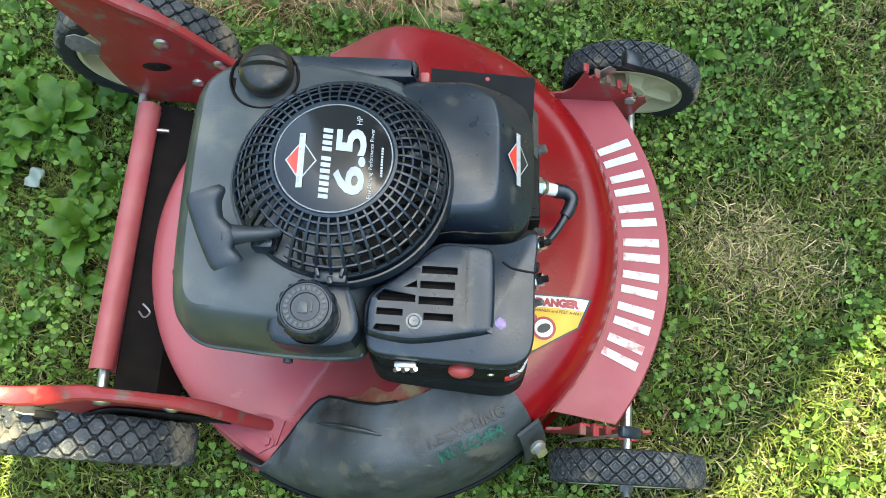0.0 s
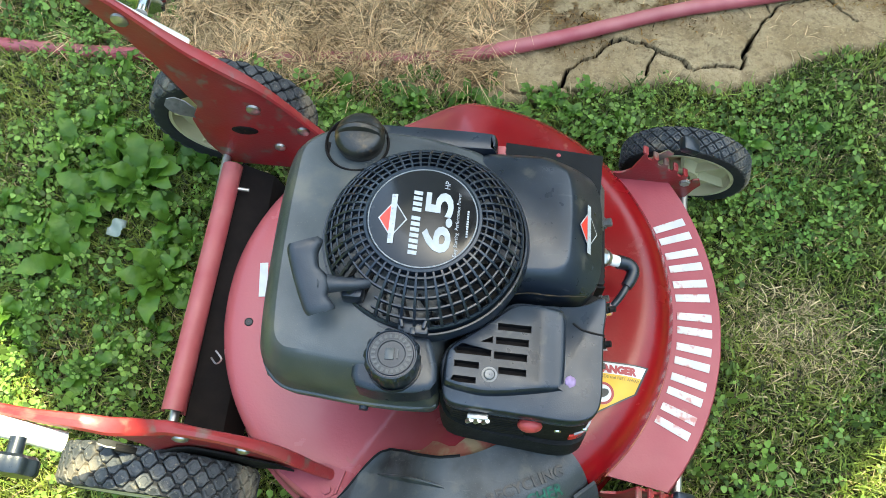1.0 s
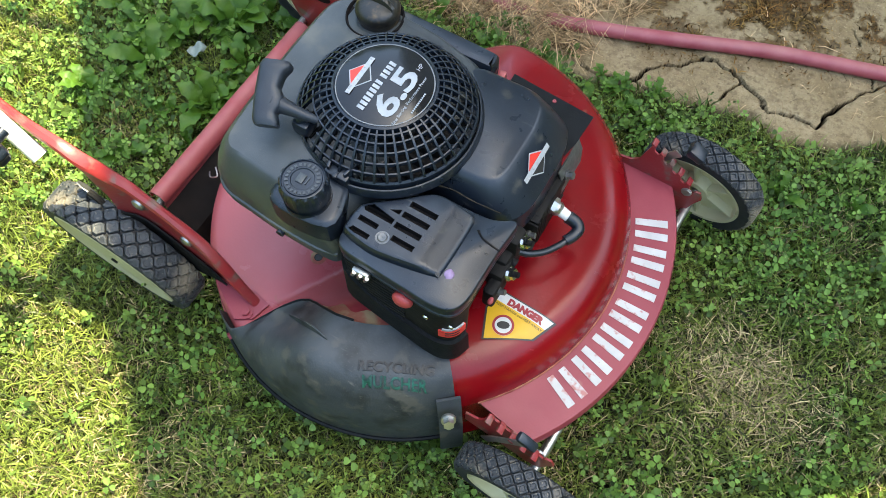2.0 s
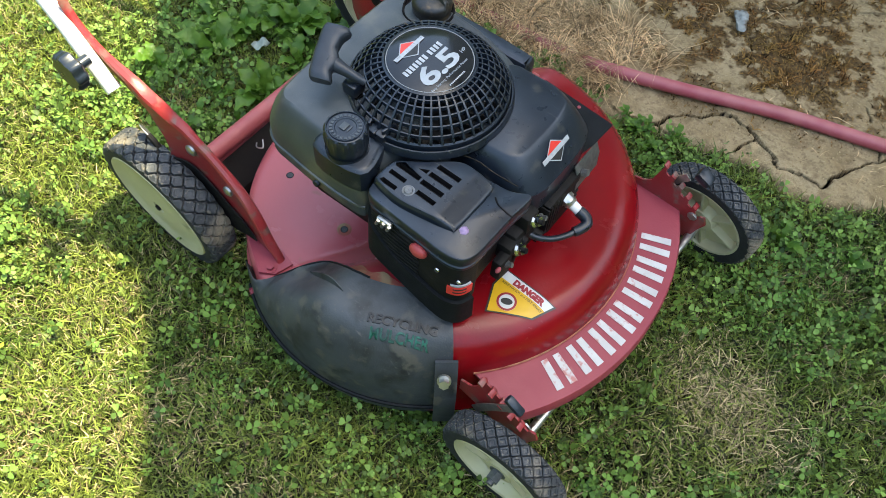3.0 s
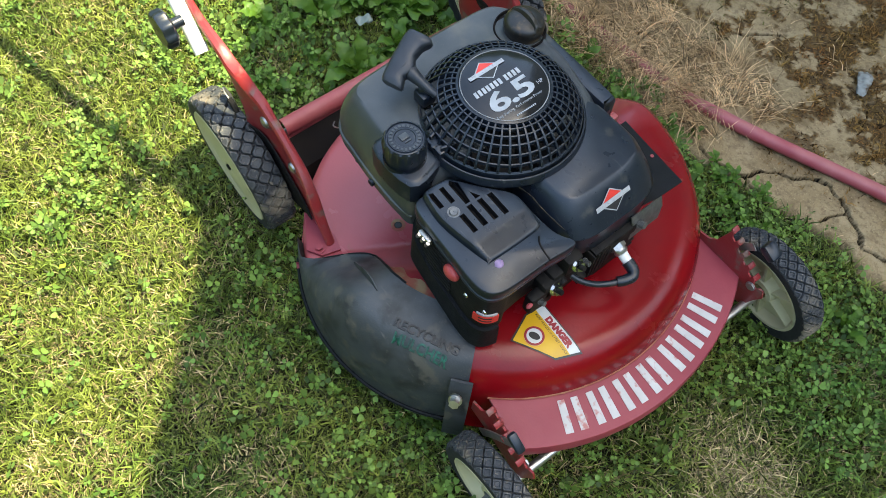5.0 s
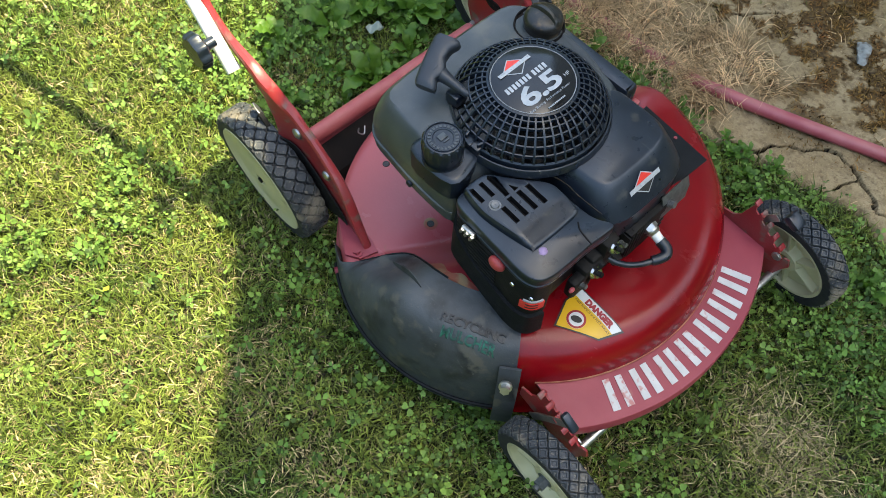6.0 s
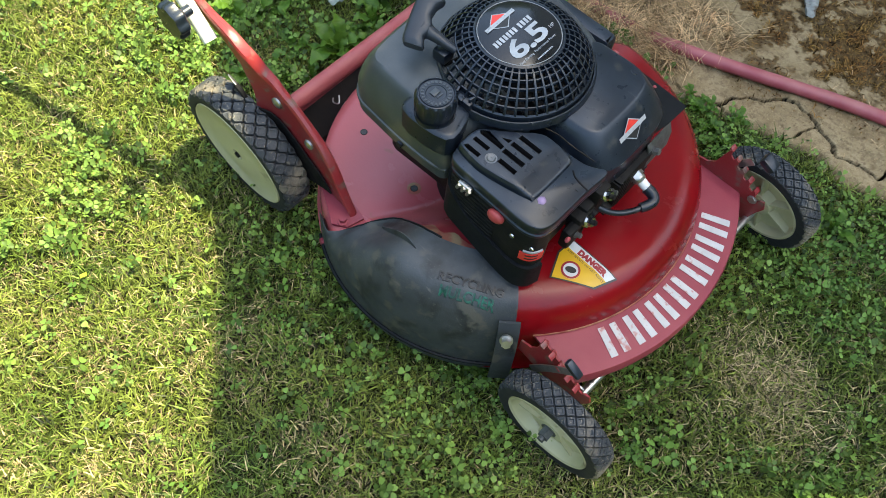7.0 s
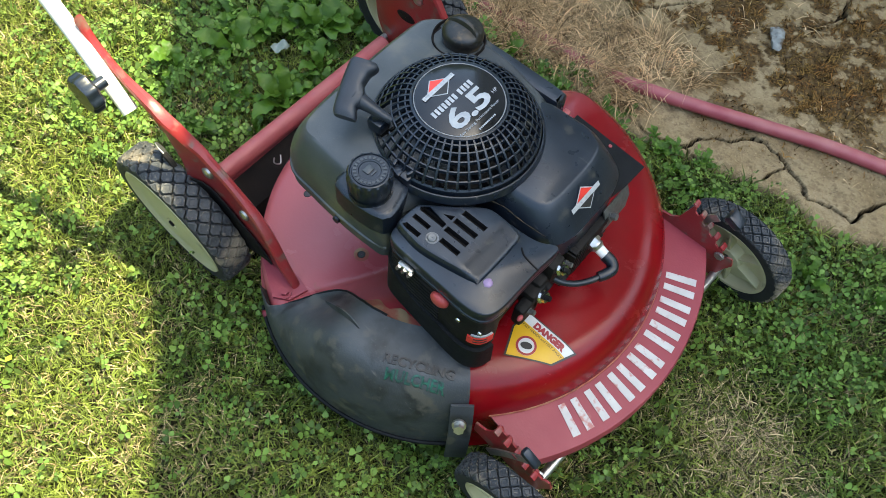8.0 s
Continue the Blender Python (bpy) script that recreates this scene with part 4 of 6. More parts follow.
def mulch_cover():
    bm = bmesh.new()
    rings, seg = [], 110
    for i in range(seg + 1):
        t = i / seg
        a = radians(-121 + 71.5 * t)
        # inner edge: starts at the tail, reaches far in under the engine
        rin = cover_in(t)
        ro = 0.3035 + 0.0105 * math.sin(math.pi * min(max(t * 0.95 + 0.02, 0), 1)) ** 0.7
        top = [deck_z(*polar(min(rin + (0.262 - rin) * s, 0.25), a)) for s in (0, 0.5, 1)]
        lift = 0.004 + 0.006 * math.sin(math.pi * t)
        row = []
        h0, h1 = top[0] + lift, top[2] + lift
        if t < 0.25:
            h1 = min(h1, h0 + 0.01)
        row.append(Vector((*polar(rin, a), h0 - 0.008)))
        row.append(Vector((*polar(rin + 0.001, a), h0)))
        rmid = max(0.262, rin + 0.001)
        for s in (0.2, 0.45, 0.7, 1.0):
            row.append(Vector((*polar(rin + 0.001 + (rmid - rin - 0.001) * s, a), h0 + (h1 - h0) * s)))
        for u in (0.2, 0.4, 0.58, 0.74, 0.87, 0.96, 1.0):
            r = rmid + (ro - rmid) * u
            z = h1 - (h1 - 0.085) * (1 - (1 - u ** 2.1) ** (1 / 2.1))
            row.append(Vector((*polar(r, a), z)))
        row.append(Vector((*polar(ro + 0.001, a), 0.055)))
        row.append(Vector((*polar(ro - 0.004, a), 0.024)))
        row.append(Vector((*polar(ro - 0.009, a), 0.024)))
        row.append(Vector((*polar(ro - 0.010, a), 0.08)))
        rings.append(row)
    loft(bm, rings, True, True, True)
    return part("mulching_cover", bm, BLACK_COVER, mower, "scuffed black plastic mulching cover", angle=45)


cover = mulch_cover()


def on_cover(v, up):
    r = math.hypot(v.x - CX, v.y - CY)
    a = math.atan2(v.y - CY, v.x - CX)
    t = min(max((math.degrees(a) + 121) / 71.5, 0), 1)
    lift = 0.004 + 0.006 * math.sin(math.pi * t)
    rin = cover_in(t)
    h0, h1 = deck_z(*polar(min(rin, 0.25), a)) + lift, deck_z(*polar(0.25, a)) + lift
    if t < 0.25:
        h1 = min(h1, h0 + 0.01)
    if r < 0.262:
        z = h0 + (h1 - h0) * (r - rin) / (0.262 - rin)
    else:
        ro = 0.3035 + 0.0105 * math.sin(math.pi * min(max(t * 0.95 + 0.02, 0), 1)) ** 0.7
        u = min((r - 0.262) / (ro - 0.262), 1)
        z = h1 - (h1 - 0.085) * (1 - (1 - u ** 2.1) ** (1 / 2.1))
    return Vector((v.x, v.y, z + up + 0.0003))


for body, cx, cy, mat in (("RECYCLING", 0.0265, 0.0650, DARK_PRINT), ("MULCHER", 0.0330, 0.0492, GREEN_PRINT)):
    bm = bmesh.new()
    vs, fs = text_mesh(body, 0.0170, 1.02, 0.0004)
    ca, sa = math.cos(radians(26)), math.sin(radians(26))
    lay(bm, vs, fs, lambda v, u, cx=cx, cy=cy: on_cover(Vector((cx + v.x * ca - v.y * sa, cy + v.x * sa + v.y * ca, 0)), u), 0.0014)
    part("raised_lettering", bm, mat, cover, "raised moulded word with worn green paint")
bm = bmesh.new()
fin = []
for k in range(17):
    t = k / 16
    p = Vector((-0.146 + 0.083 * t, 0.0720 - 0.019 * t, 0))
    side = Vector((0.22, 0.975, 0)) * (0.0008 + 0.0030 * math.sin(math.pi * t) ** 0.7)
    tall = 0.0005 + 0.0105 * math.sin(math.pi * min(t * 0.9 + 0.05, 1)) ** 0.8
    fin.append([on_cover(p - side, -0.002), on_cover(p - side * 0.3, tall), on_cover(p + side * 0.3, tall), on_cover(p + side, -0.002)])
loft(bm, fin)
part("rib", bm, BLACK_COVER, cover)
bm = bmesh.new()
lip = []
for k in range(30):
    t = 0.02 + 0.96 * k / 29
    ro = 0.3035 + 0.0105 * math.sin(math.pi * min(max(t * 0.95 + 0.02, 0), 1)) ** 0.7
    lip.append((*polar(ro + 0.0025, radians(-121 + 71.5 * t)), 0.060))
tube(bm, lip, 0.0032, 8, 2)
part("lip", bm, GUARD, cover, "rounded lower lip")
bm = bmesh.new()
edge = []
for k in range(24):
    t = 0.115 + 0.475 * k / 23
    px, py = polar(cover_in(t), radians(-121 + 71.5 * t))
    edge.append(on_cover(Vector((px, py, 0)), -0.0005))
tube(bm, edge, 0.0017, 8, 2)
part("rim", bm, GUARD, cover, "dark rolled rim")
# dried dirt on the deck between cover and engine
bm = bmesh.new()
dirt = []
for k in range(31):
    a = radians(-108 + 56 * k / 30)
    w = 0.025 * math.sin(math.pi * k / 30) ** 0.7 * (0.75 + 0.5 * noise.noise(Vector((k * 0.31, 0, 0))))
    dirt.append([on_deck(Vector((*polar(0.219 - 1.2 * w * s, a), 0)), 0.0004 - 0.0010 * (s > 0.9)) for s in (0, 0.33, 0.66, 1)])
loft(bm, dirt, False, False, False)
part("dried_dirt", bm, DIRT, deck_part, "film of dried tan dirt")
# strap that holds the cover, with its bolt
bm = bmesh.new()
ang = radians(-51.2)
strap = [(*polar(r, ang), z) for r, z in ((0.2935, 0.1830), (0.301, 0.168), (0.307, 0.150), (0.3135, 0.125), (0.318, 0.08), (0.319, 0.035))]
dirv = Vector((-math.sin(ang), math.cos(ang), 0))
rows = []
for k, p in enumerate(smooth_line(strap, 4)):
    p = Vector(p)
    o = Vector((math.cos(ang), math.sin(ang), 0.3)).normalized() * 0.004
    hw = dirv * 0.0148
    rows.append([p - hw, p + hw, p + hw + o, p - hw + o])
loft(bm, rows)
part("strap", bm, BLACK_COVER, cover, "black plastic strap")
bm = bmesh.new()
hexagon(bm, (0.1055, 0.0515, 0.172), 0.0070, 0.012, (0.5, -0.75, 0.55), 0.0092)
part("bolt", bm, STEEL, cover, "zinc hex bolt with washer")
bm = bmesh.new()
hexagon(bm, (-0.228, 0.030, 0.060), 0.006, 0.010, (-0.4, -0.9, 0.1), 0.008)
part("bolt", bm, RED_FADED, cover, "small red-painted bolt")


# ---- wheels ----
def tread_block(bm, ax, radius, hw, a0, zc, da, dz, waist, pit):
    """A rubber block with slanted sides; pit sinks the middle of its top."""
    shape = ((-1, 0), (-waist, 0.94), (waist, 0.94), (1, 0), (waist, -0.94), (-waist, -0.94))
    rings = []
    for rad, sc in ((radius * 0.945, 1.0), (radius * 0.992, 0.90), (radius, 0.80), (radius - pit * 0.2, 0.56), (radius - pit, 0.44)):
        row = []
        for ua, uz in shape:
            z = max(-hw * 0.97, min(hw * 0.97, zc + uz * dz * sc))
            rd = rad - 0.0045 * max(0.0, abs(z) / hw - 0.72) / 0.25
            a = a0 + ua * da * sc
            row.append(ax @ Vector((rd * math.cos(a), rd * math.sin(a), z)))
        rings.append(row)
    loft(bm, rings, True, False, True)


def wheel(radius, width, loc, outward, around, rear, camber, toe, rim_share):
    """Wheel about the y axis; outward is -1 for the right side, 1 for the left. Local +z points outwards, camber tips the outer face up."""
    out = Vector((math.sin(radians(toe)) * outward, math.cos(radians(toe)) * outward, math.tan(radians(camber)))).normalized()
    ax = out.to_track_quat("Z", "Y").to_matrix().to_4x4()
    bm = bmesh.new()
    rr = radius * rim_share
    hw = width / 2
    if rear:
        prof = [(0.0005, hw * 0.80), (0.010, hw * 0.80), (0.0105, hw * 0.93), (0.016, hw * 0.95), (rr * 0.5, hw * 0.92), (rr * 0.88, hw * 0.82), (rr * 0.94, hw * 0.97), (rr * 0.985, hw * 0.99), (rr * 1.01, hw * 0.8),
                (rr * 1.01, -hw * 0.7), (rr * 0.99, -hw * 0.88), (rr * 0.94, -hw * 0.86), (rr * 0.90, -hw * 0.1), (0.026, hw * 0.1), (0.024, -hw * 0.9), (0.0125, -hw * 0.95), (0.012, -hw * 0.5), (0.0005, -hw * 0.5)]
    else:
        prof = [(0.0005, hw * 0.3), (0.011, hw * 0.3), (0.012, hw * 0.62), (0.020, hw * 0.60), (0.021, hw * 0.15), (rr * 0.80, hw * 0.05), (rr * 0.92, hw * 0.90), (rr * 0.98, hw * 0.97), (rr * 1.01, hw * 0.8),
                (rr * 1.01, -hw * 0.7), (rr * 0.99, -hw * 0.95), (rr * 0.93, -hw * 0.93), (rr * 0.86, -hw * 0.1), (0.024, hw * 0.0), (0.021, -hw * 0.9), (0.012, -hw * 0.95), (0.011, -hw * 0.4), (0.0005, -hw * 0.4)]
    lathe(bm, prof, 64, ax)
    rim = part("wheel", bm, CREAM, mower, "cream plastic wheel with black rubber tyre", at=loc, angle=40)
    for k in range(6):
        bm = bmesh.new()
        m = ax @ Matrix.Rotation(2 * math.pi * k / 6 + 0.3, 4, "Z")
        bmesh.ops.create_cube(bm, size=1.0, matrix=m @ Matrix.Translation(((rr * 0.9 + 0.02) / 2, 0, -hw * 0.38)) @ Matrix.Diagonal((rr * 0.9 - 0.018, 0.004, hw * 0.75, 1)))
        if not rear:
            bmesh.ops.create_cube(bm, size=1.0, matrix=m @ Matrix.Translation(((rr * 0.85 + 0.018) / 2, 0, hw * 0.25)) @ Matrix.Diagonal((rr * 0.85 - 0.018, 0.0035, hw * 0.34, 1)))
        part("spoke", bm, CREAM, rim, at=(0, 0, 0))
    # tyre carcass, coloured darker so the grooves between blocks look shaded
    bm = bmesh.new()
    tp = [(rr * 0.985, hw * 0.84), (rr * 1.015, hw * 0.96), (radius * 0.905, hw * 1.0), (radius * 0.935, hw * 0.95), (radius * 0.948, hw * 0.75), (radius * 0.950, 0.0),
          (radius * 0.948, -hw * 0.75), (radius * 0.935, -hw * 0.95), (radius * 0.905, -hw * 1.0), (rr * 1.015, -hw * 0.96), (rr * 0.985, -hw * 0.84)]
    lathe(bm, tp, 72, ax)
    part("tyre", bm, RUBBER_SHADED, rim, "black rubber tyre with worn diamond tread", at=(0, 0, 0), angle=30)
    # staggered rows of blocks, half blocks on the shoulders
    bm = bmesh.new()
    rows = (-0.90, -0.45, 0.0, 0.45, 0.90)
    gap = hw * 0.45
    for j, rz in enumerate(rows):
        for i in range(around):
            tread_block(bm, ax, radius, hw, 2 * math.pi * (i + 0.5 * (j % 2)) / around, rz * hw, (0.435 if rear else 0.455) * 2 * math.pi / around, gap * (0.87 if rear else 0.92), 0.30 if rear else 0.16, 0.0008 if rear else 0.0022)
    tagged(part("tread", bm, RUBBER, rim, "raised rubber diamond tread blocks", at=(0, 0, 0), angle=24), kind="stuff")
    bm = bmesh.new()
    if rear:
        hexagon(bm, out * hw * 0.72, 0.005, 0.008, out, 0.008)
    else:
        hexagon(bm, out * hw * 0.4, 0.0092, 0.018, out, 0.0125)
        rod(bm, out * (hw * 0.4 + 0.016), out * (hw * 0.4 + 0.024), 0.0052, 14)
    part("hub_nut", bm, DULL_STEEL if not rear else DARK, rim, "zinc axle nut", at=(0, 0, 0))
    return rim


FR_W, FL_W, RR_W, RL_W = (0.2205, 0.036, 0.082), (0.2440, 0.560, 0.095), (-0.418, 0.0503, 0.109), (-0.427, 0.580, 0.1185)
wheel(0.0920, 0.0391, FR_W, -1, 30, False, -2.5, 1.4, 0.76)
wheel(0.0935, 0.0385, FL_W, 1, 30, False, 8.0, 8.0, 0.77)
wheel(0.1193, 0.0515, RR_W, -1, 30, True, -3.6, 2.4, 0.82)
wheel(0.122, 0.0485, RL_W, 1, 30, True, 4.0, 0.0, 0.77)

# axles
bm = bmesh.new()
rod(bm, FR_W, FL_W, 0.0065)
part("front_axle", bm, STEEL, mower, "bare steel front axle rod")
bm = bmesh.new()
rod(bm, RR_W, RL_W, 0.0065)
part("rear_axle", bm, STEEL, mower, "bare steel rear axle rod")


# ---- front height adjusters ----
def adjuster(y, side, ahead):
    """Toothed bracket beside the front lip; side -1 right, 1 left."""
    bm = bmesh.new()
    out = [(0.118, 0.140), (0.118, 0.152), (0.135, 0.156), (0.142, 0.166), (0.150, 0.205)]
    for k in range(5):
        x0 = 0.153 + 0.0160 * k
        z = 0.207 - 0.0125 * k
        out += [(x0, z), (x0 + 0.003, z - 0.011), (x0 + 0.009, z - 0.015), (x0 + 0.0115, z - 0.009)]
    out += [(0.236, 0.150), (0.241, 0.136), (0.234, 0.120), (0.225, 0.088), (0.205, 0.086), (0.16, 0.108), (0.118, 0.125)]
    side_plate(bm, [(px + ahead * sstep(0.118, 0.150, px), pz) for px, pz in out], y - 0.0015, y + 0.0015)
    plate_ob = part("height_adjuster", bm, RED_ARM, mower, "red toothed wheel height bracket")
    # teeth bent outwards
    for k in range(5):
        bm = bmesh.new()
        x0 = 0.1565 + ahead + 0.0160 * k
        z = 0.2055 - 0.0125 * k
        box(bm, (x0 - 0.005, y + side * 0.006, z), (0.0085, 0.012, 0.003), 0.0008, Matrix.Rotation(radians(36), 3, "Y"))
        part("tooth", bm, RED_ARM, plate_ob)
    # spring lever with its plastic tip
    bm = bmesh.new()
    yl = y + side * 0.010
    lever = smooth_line([(0.150, yl, 0.120), (0.165, yl, 0.150), (0.185, yl, 0.180), (0.20, yl - side * 0.0, 0.200)], 5)
    rows = []
    for p in lever:
        p = Vector(p)
        rows.append([p + Vector((-0.005, -0.001, 0.004)), p + Vector((0.005, -0.001, -0.004)), p + Vector((0.005, 0.001, -0.004)), p + Vector((-0.005, 0.001, 0.004))])
    loft(bm, rows)
    lev = part("lever", bm, STEEL, plate_ob, "bent zinc spring lever")
    bm = bmesh.new()
    if side < 0:
        box(bm, (0.201, yl + 0.002, 0.208), (0.030, 0.013, 0.010), 0.004, Matrix.Rotation(radians(35), 3, "Y"))
    else:
        box(bm, (0.221, y + 0.012, 0.215), (0.026, 0.022, 0.014), 0.004, Matrix.Rotation(radians(25), 3, "Y"))
    part("lever_tip", bm, BLACK, plate_ob, "black plastic lever tip")
    bm = bmesh.new()
    hexagon(bm, (0.218 + ahead, y - side * 0.002, 0.142), 0.007, 0.003, (0, -side, 0), 0.008)
    part("rivet", bm, STEEL, plate_ob)
    return plate_ob


adjuster(0.0735, -1, 0.0)
adjuster(0.506, 1, 0.014)


# ---- rear brackets, handle and knobs ----
def resample(pts, n):
    """n + 1 points at even steps along a line of (x, z)."""
    pts = [Vector(p) for p in pts]
    run = [0.0]
    for a, b in zip(pts, pts[1:]):
        run.append(run[-1] + (b - a).length)
    out = []
    for k in range(n + 1):
        d, i = run[-1] * k / n, 0
        while i < len(pts) - 2 and run[i + 1] < d:
            i += 1
        out.append(pts[i].lerp(pts[i + 1], min(1, max(0, (d - run[i]) / max(run[i + 1] - run[i], 1e-9)))))
    return out


def bent_plate(bm, upper, lower, y, half, bend, across=4, n=40):
    """An upright plate between two lines of (x, z), bent sideways along its length."""
    rows = []
    for a, b in zip(resample(upper, n), resample(lower, n)):
        pts = [a.lerp(b, s / across) for s in range(across + 1)]
        rows.append([Vector((p.x, y + half + bend(p.x), p.y)) for p in pts] + [Vector((p.x, y - half + bend(p.x), p.y)) for p in pts[::-1]])
    loft(bm, rows)


def bracket(y, side):
    """Handle bracket: upright plate with a folded top edge; side -1 right, 1 left."""
    def bend(x):
        """The plate leans outwards towards the handle end and at the foot."""
        if side < 0:
            return 0.007 * sstep(-0.21, -0.28, x) - 0.013 * sstep(-0.350, -0.400, x)
        return side * (0.014 * sstep(-0.40, -0.50, x) + 0.008 * sstep(-0.27, -0.20, x))

    up = [(-0.185, 0.116), (-0.215, 0.132), (-0.258, 0.180), (-0.325, 0.285), (-0.372, 0.335), (-0.42, 0.380), (-0.48, 0.432), (-0.515, 0.456)]
    low = [(-0.522, 0.430), (-0.492, 0.376), (-0.458, 0.306), (-0.432, 0.244), (-0.452, 0.205), (-0.448, 0.150), (-0.425, 0.108), (-0.34, 0.104), (-0.27, 0.104), (-0.19, 0.108)]
    if side < 0:
        up = [(-0.200, 0.110), (-0.222, 0.155), (-0.245, 0.203), (-0.280, 0.240), (-0.312, 0.268), (-0.340, 0.286), (-0.366, 0.308), (-0.385, 0.336), (-0.408, 0.354), (-0.445, 0.366), (-0.472, 0.380), (-0.500, 0.405),
              (-0.514, 0.434)]
        low = [(-0.526, 0.420), (-0.508, 0.386), (-0.470, 0.346), (-0.432, 0.326), (-0.405, 0.300), (-0.390, 0.255), (-0.392, 0.215), (-0.400, 0.150), (-0.400, 0.108), (-0.34, 0.104), (-0.27, 0.104), (-0.19, 0.108)]
    bm = bmesh.new()
    bent_plate(bm, [(p.x, p.z) for p in smooth_line([(x, 0, z) for x, z in up], 4)][::-1], low, y, 0.0015, bend)
    pl = part("handle_bracket", bm, RED_ARM, mower, "red steel handle bracket, scratched")
    bm = bmesh.new()
    rows = []
    line = smooth_line([(x, y, z) for x, z in up], 6)
    for k, p in enumerate(line):
        t = k / (len(line) - 1)
        p = p + Vector((0, bend(p.x), 0))
        w = 0.0060 + 0.0022 * math.sin(math.pi * t) + 0.0014 * math.sin(t * 13)
        a, c = p + Vector((0, -w, 0)), p + Vector((0, w, 0))
        drop = Vector((0, 0, -0.005))
        rows.append([a + drop, a + Vector((0, 0.002, 0)), p + Vector((0, 0, 0.0022)), c - Vector((0, 0.002, 0)), c + drop, c + drop + Vector((0, -0.002, 0)), p + Vector((0, 0, -0.001)), a + drop + Vector((0, 0.002, 0))])
    loft(bm, rows)
    part("folded_edge", bm, RED_ARM, pl)
    # foot bolted on the deck
    bm = bmesh.new()
    foot = [(-0.272, y - 0.001), (-0.218, y - 0.034), (-0.197, y - 0.022), (-0.189, y + 0.006), (-0.214, y + 0.013), (-0.262, y + 0.009)]
    if side > 0:
        foot = [(px, 2 * y - py) for px, py in foot][::-1]
    plate(bm, foot, 0.1115, 0.1165)
    part("foot", bm, RED_FADED, pl)
    bm = bmesh.new()
    hexagon(bm, (-0.209, y + side * 0.019, 0.116), 0.006, 0.008, "z", 0.0095)
    part("foot_bolt", bm, RED_FADED, pl, "bolt head painted red")
    for bx, bz, r, mat in ((-0.355, 0.250, 0.010, STEEL), (-0.48, 0.400, 0.011, STEEL) if side > 0 else (-0.412, 0.340, 0.008, DULL_STEEL), (-0.296, 0.205, 0.009, STEEL), (-0.337, 0.160, 0.008, STEEL)):
        for s in (-side, side):
            bm = bmesh.new()
            lathe(bm, [(0.0004, 0.0055), (r * 0.5, 0.005), (r * 0.9, 0.003), (r, 0.0)], 20, Matrix.Translation((bx, y + bend(bx) + s * 0.0015, bz)) @ Matrix.Rotation(radians(-90 * s), 4, "X"))
            part("carriage_bolt", bm, mat, pl, "zinc round bolt head")
    bm = bmesh.new()
    lathe(bm, [(0.0004, 0.001), (0.011, 0.001), (0.0125, 0.0)], 24, Matrix.Translation((-0.379, y - side * 0.0016, 0.197)) @ Matrix.Rotation(radians(90 * side), 4, "X") @ Matrix.Diagonal((1.5, 0.8, 1, 1)))
    part("slot", bm, DARK, pl, "dark slotted hole")
    # adjuster plate kept dark to fill in the shade between arm and tyre
    bm = bmesh.new()
    bent_plate(bm, [(-0.430, 0.185), (-0.402, 0.218), (-0.372, 0.226), (-0.330, 0.200), (-0.285, 0.160), (-0.250, 0.128)], [(-0.430, 0.145), (-0.415, 0.115), (-0.36, 0.108), (-0.30, 0.110), (-0.251, 0.126)],
               y + side * 0.0055, 0.0012, bend, 3, 20)
    part("adjuster_plate", bm, DARK, pl, "dark height adjuster plate, also standing for shade beside the wheel")
    # folded zinc wing at the end of the height lever
    bm = bmesh.new()
    rows = []
    for px, pz, w, tw in ((-0.436, 0.200, 0.005, 0.0), (-0.446, 0.210, 0.008, 0.2), (-0.458, 0.219, 0.0095, 0.5), (-0.470, 0.227, 0.0085, 0.6), (-0.478, 0.231, 0.004, 0.6)):
        c = Vector((px + (0.030 if side < 0 else 0), y + side * 0.006, pz + 0.012))
        d = Vector((0.5 * w, side * w * tw, w))
        t = Vector((0, 0.0008, 0))
        rows.append([c - d - t, c + d - t, c + d + t, c - d + t])
    loft(bm, rows)
    part("lever_wing", bm, DULL_STEEL, pl, "folded dull zinc lever wing")
    # wheel height lever and link on the outer side
    bm = bmesh.new()
    yo = y + side * 0.010
    tube(bm, [(-0.428, yo, 0.240), (-0.416, yo, 0.232), (-0.404, yo, 0.210), (-0.385, yo, 0.182), (-0.355, yo, 0.158), (-0.33, yo, 0.150)], 0.0045, 8, 5)
    part("height_lever", bm, DARK, pl, "dark steel wheel height lever")
    bm = bmesh.new()
    box(bm, (-0.40, y + side * 0.008, 0.150), (0.075, 0.008, 0.030), 0.002, Matrix.Rotation(radians(28), 3, "Y"))
    part("link_plate", bm, RED_ARM, pl)
    bm = bmesh.new()
    box(bm, (-0.366, y + side * 0.014, 0.172), (0.014, 0.004, 0.020), 0.001)
    rod(bm, (-0.39, y + side * 0.010, 0.145), (-0.39, y + side * 0.018, 0.145), 0.006, 14)
    part("spring_clip", bm, STEEL, pl, "zinc spring clip")
    return pl


bracket(0.071, -1)
bracket(0.508, 1)

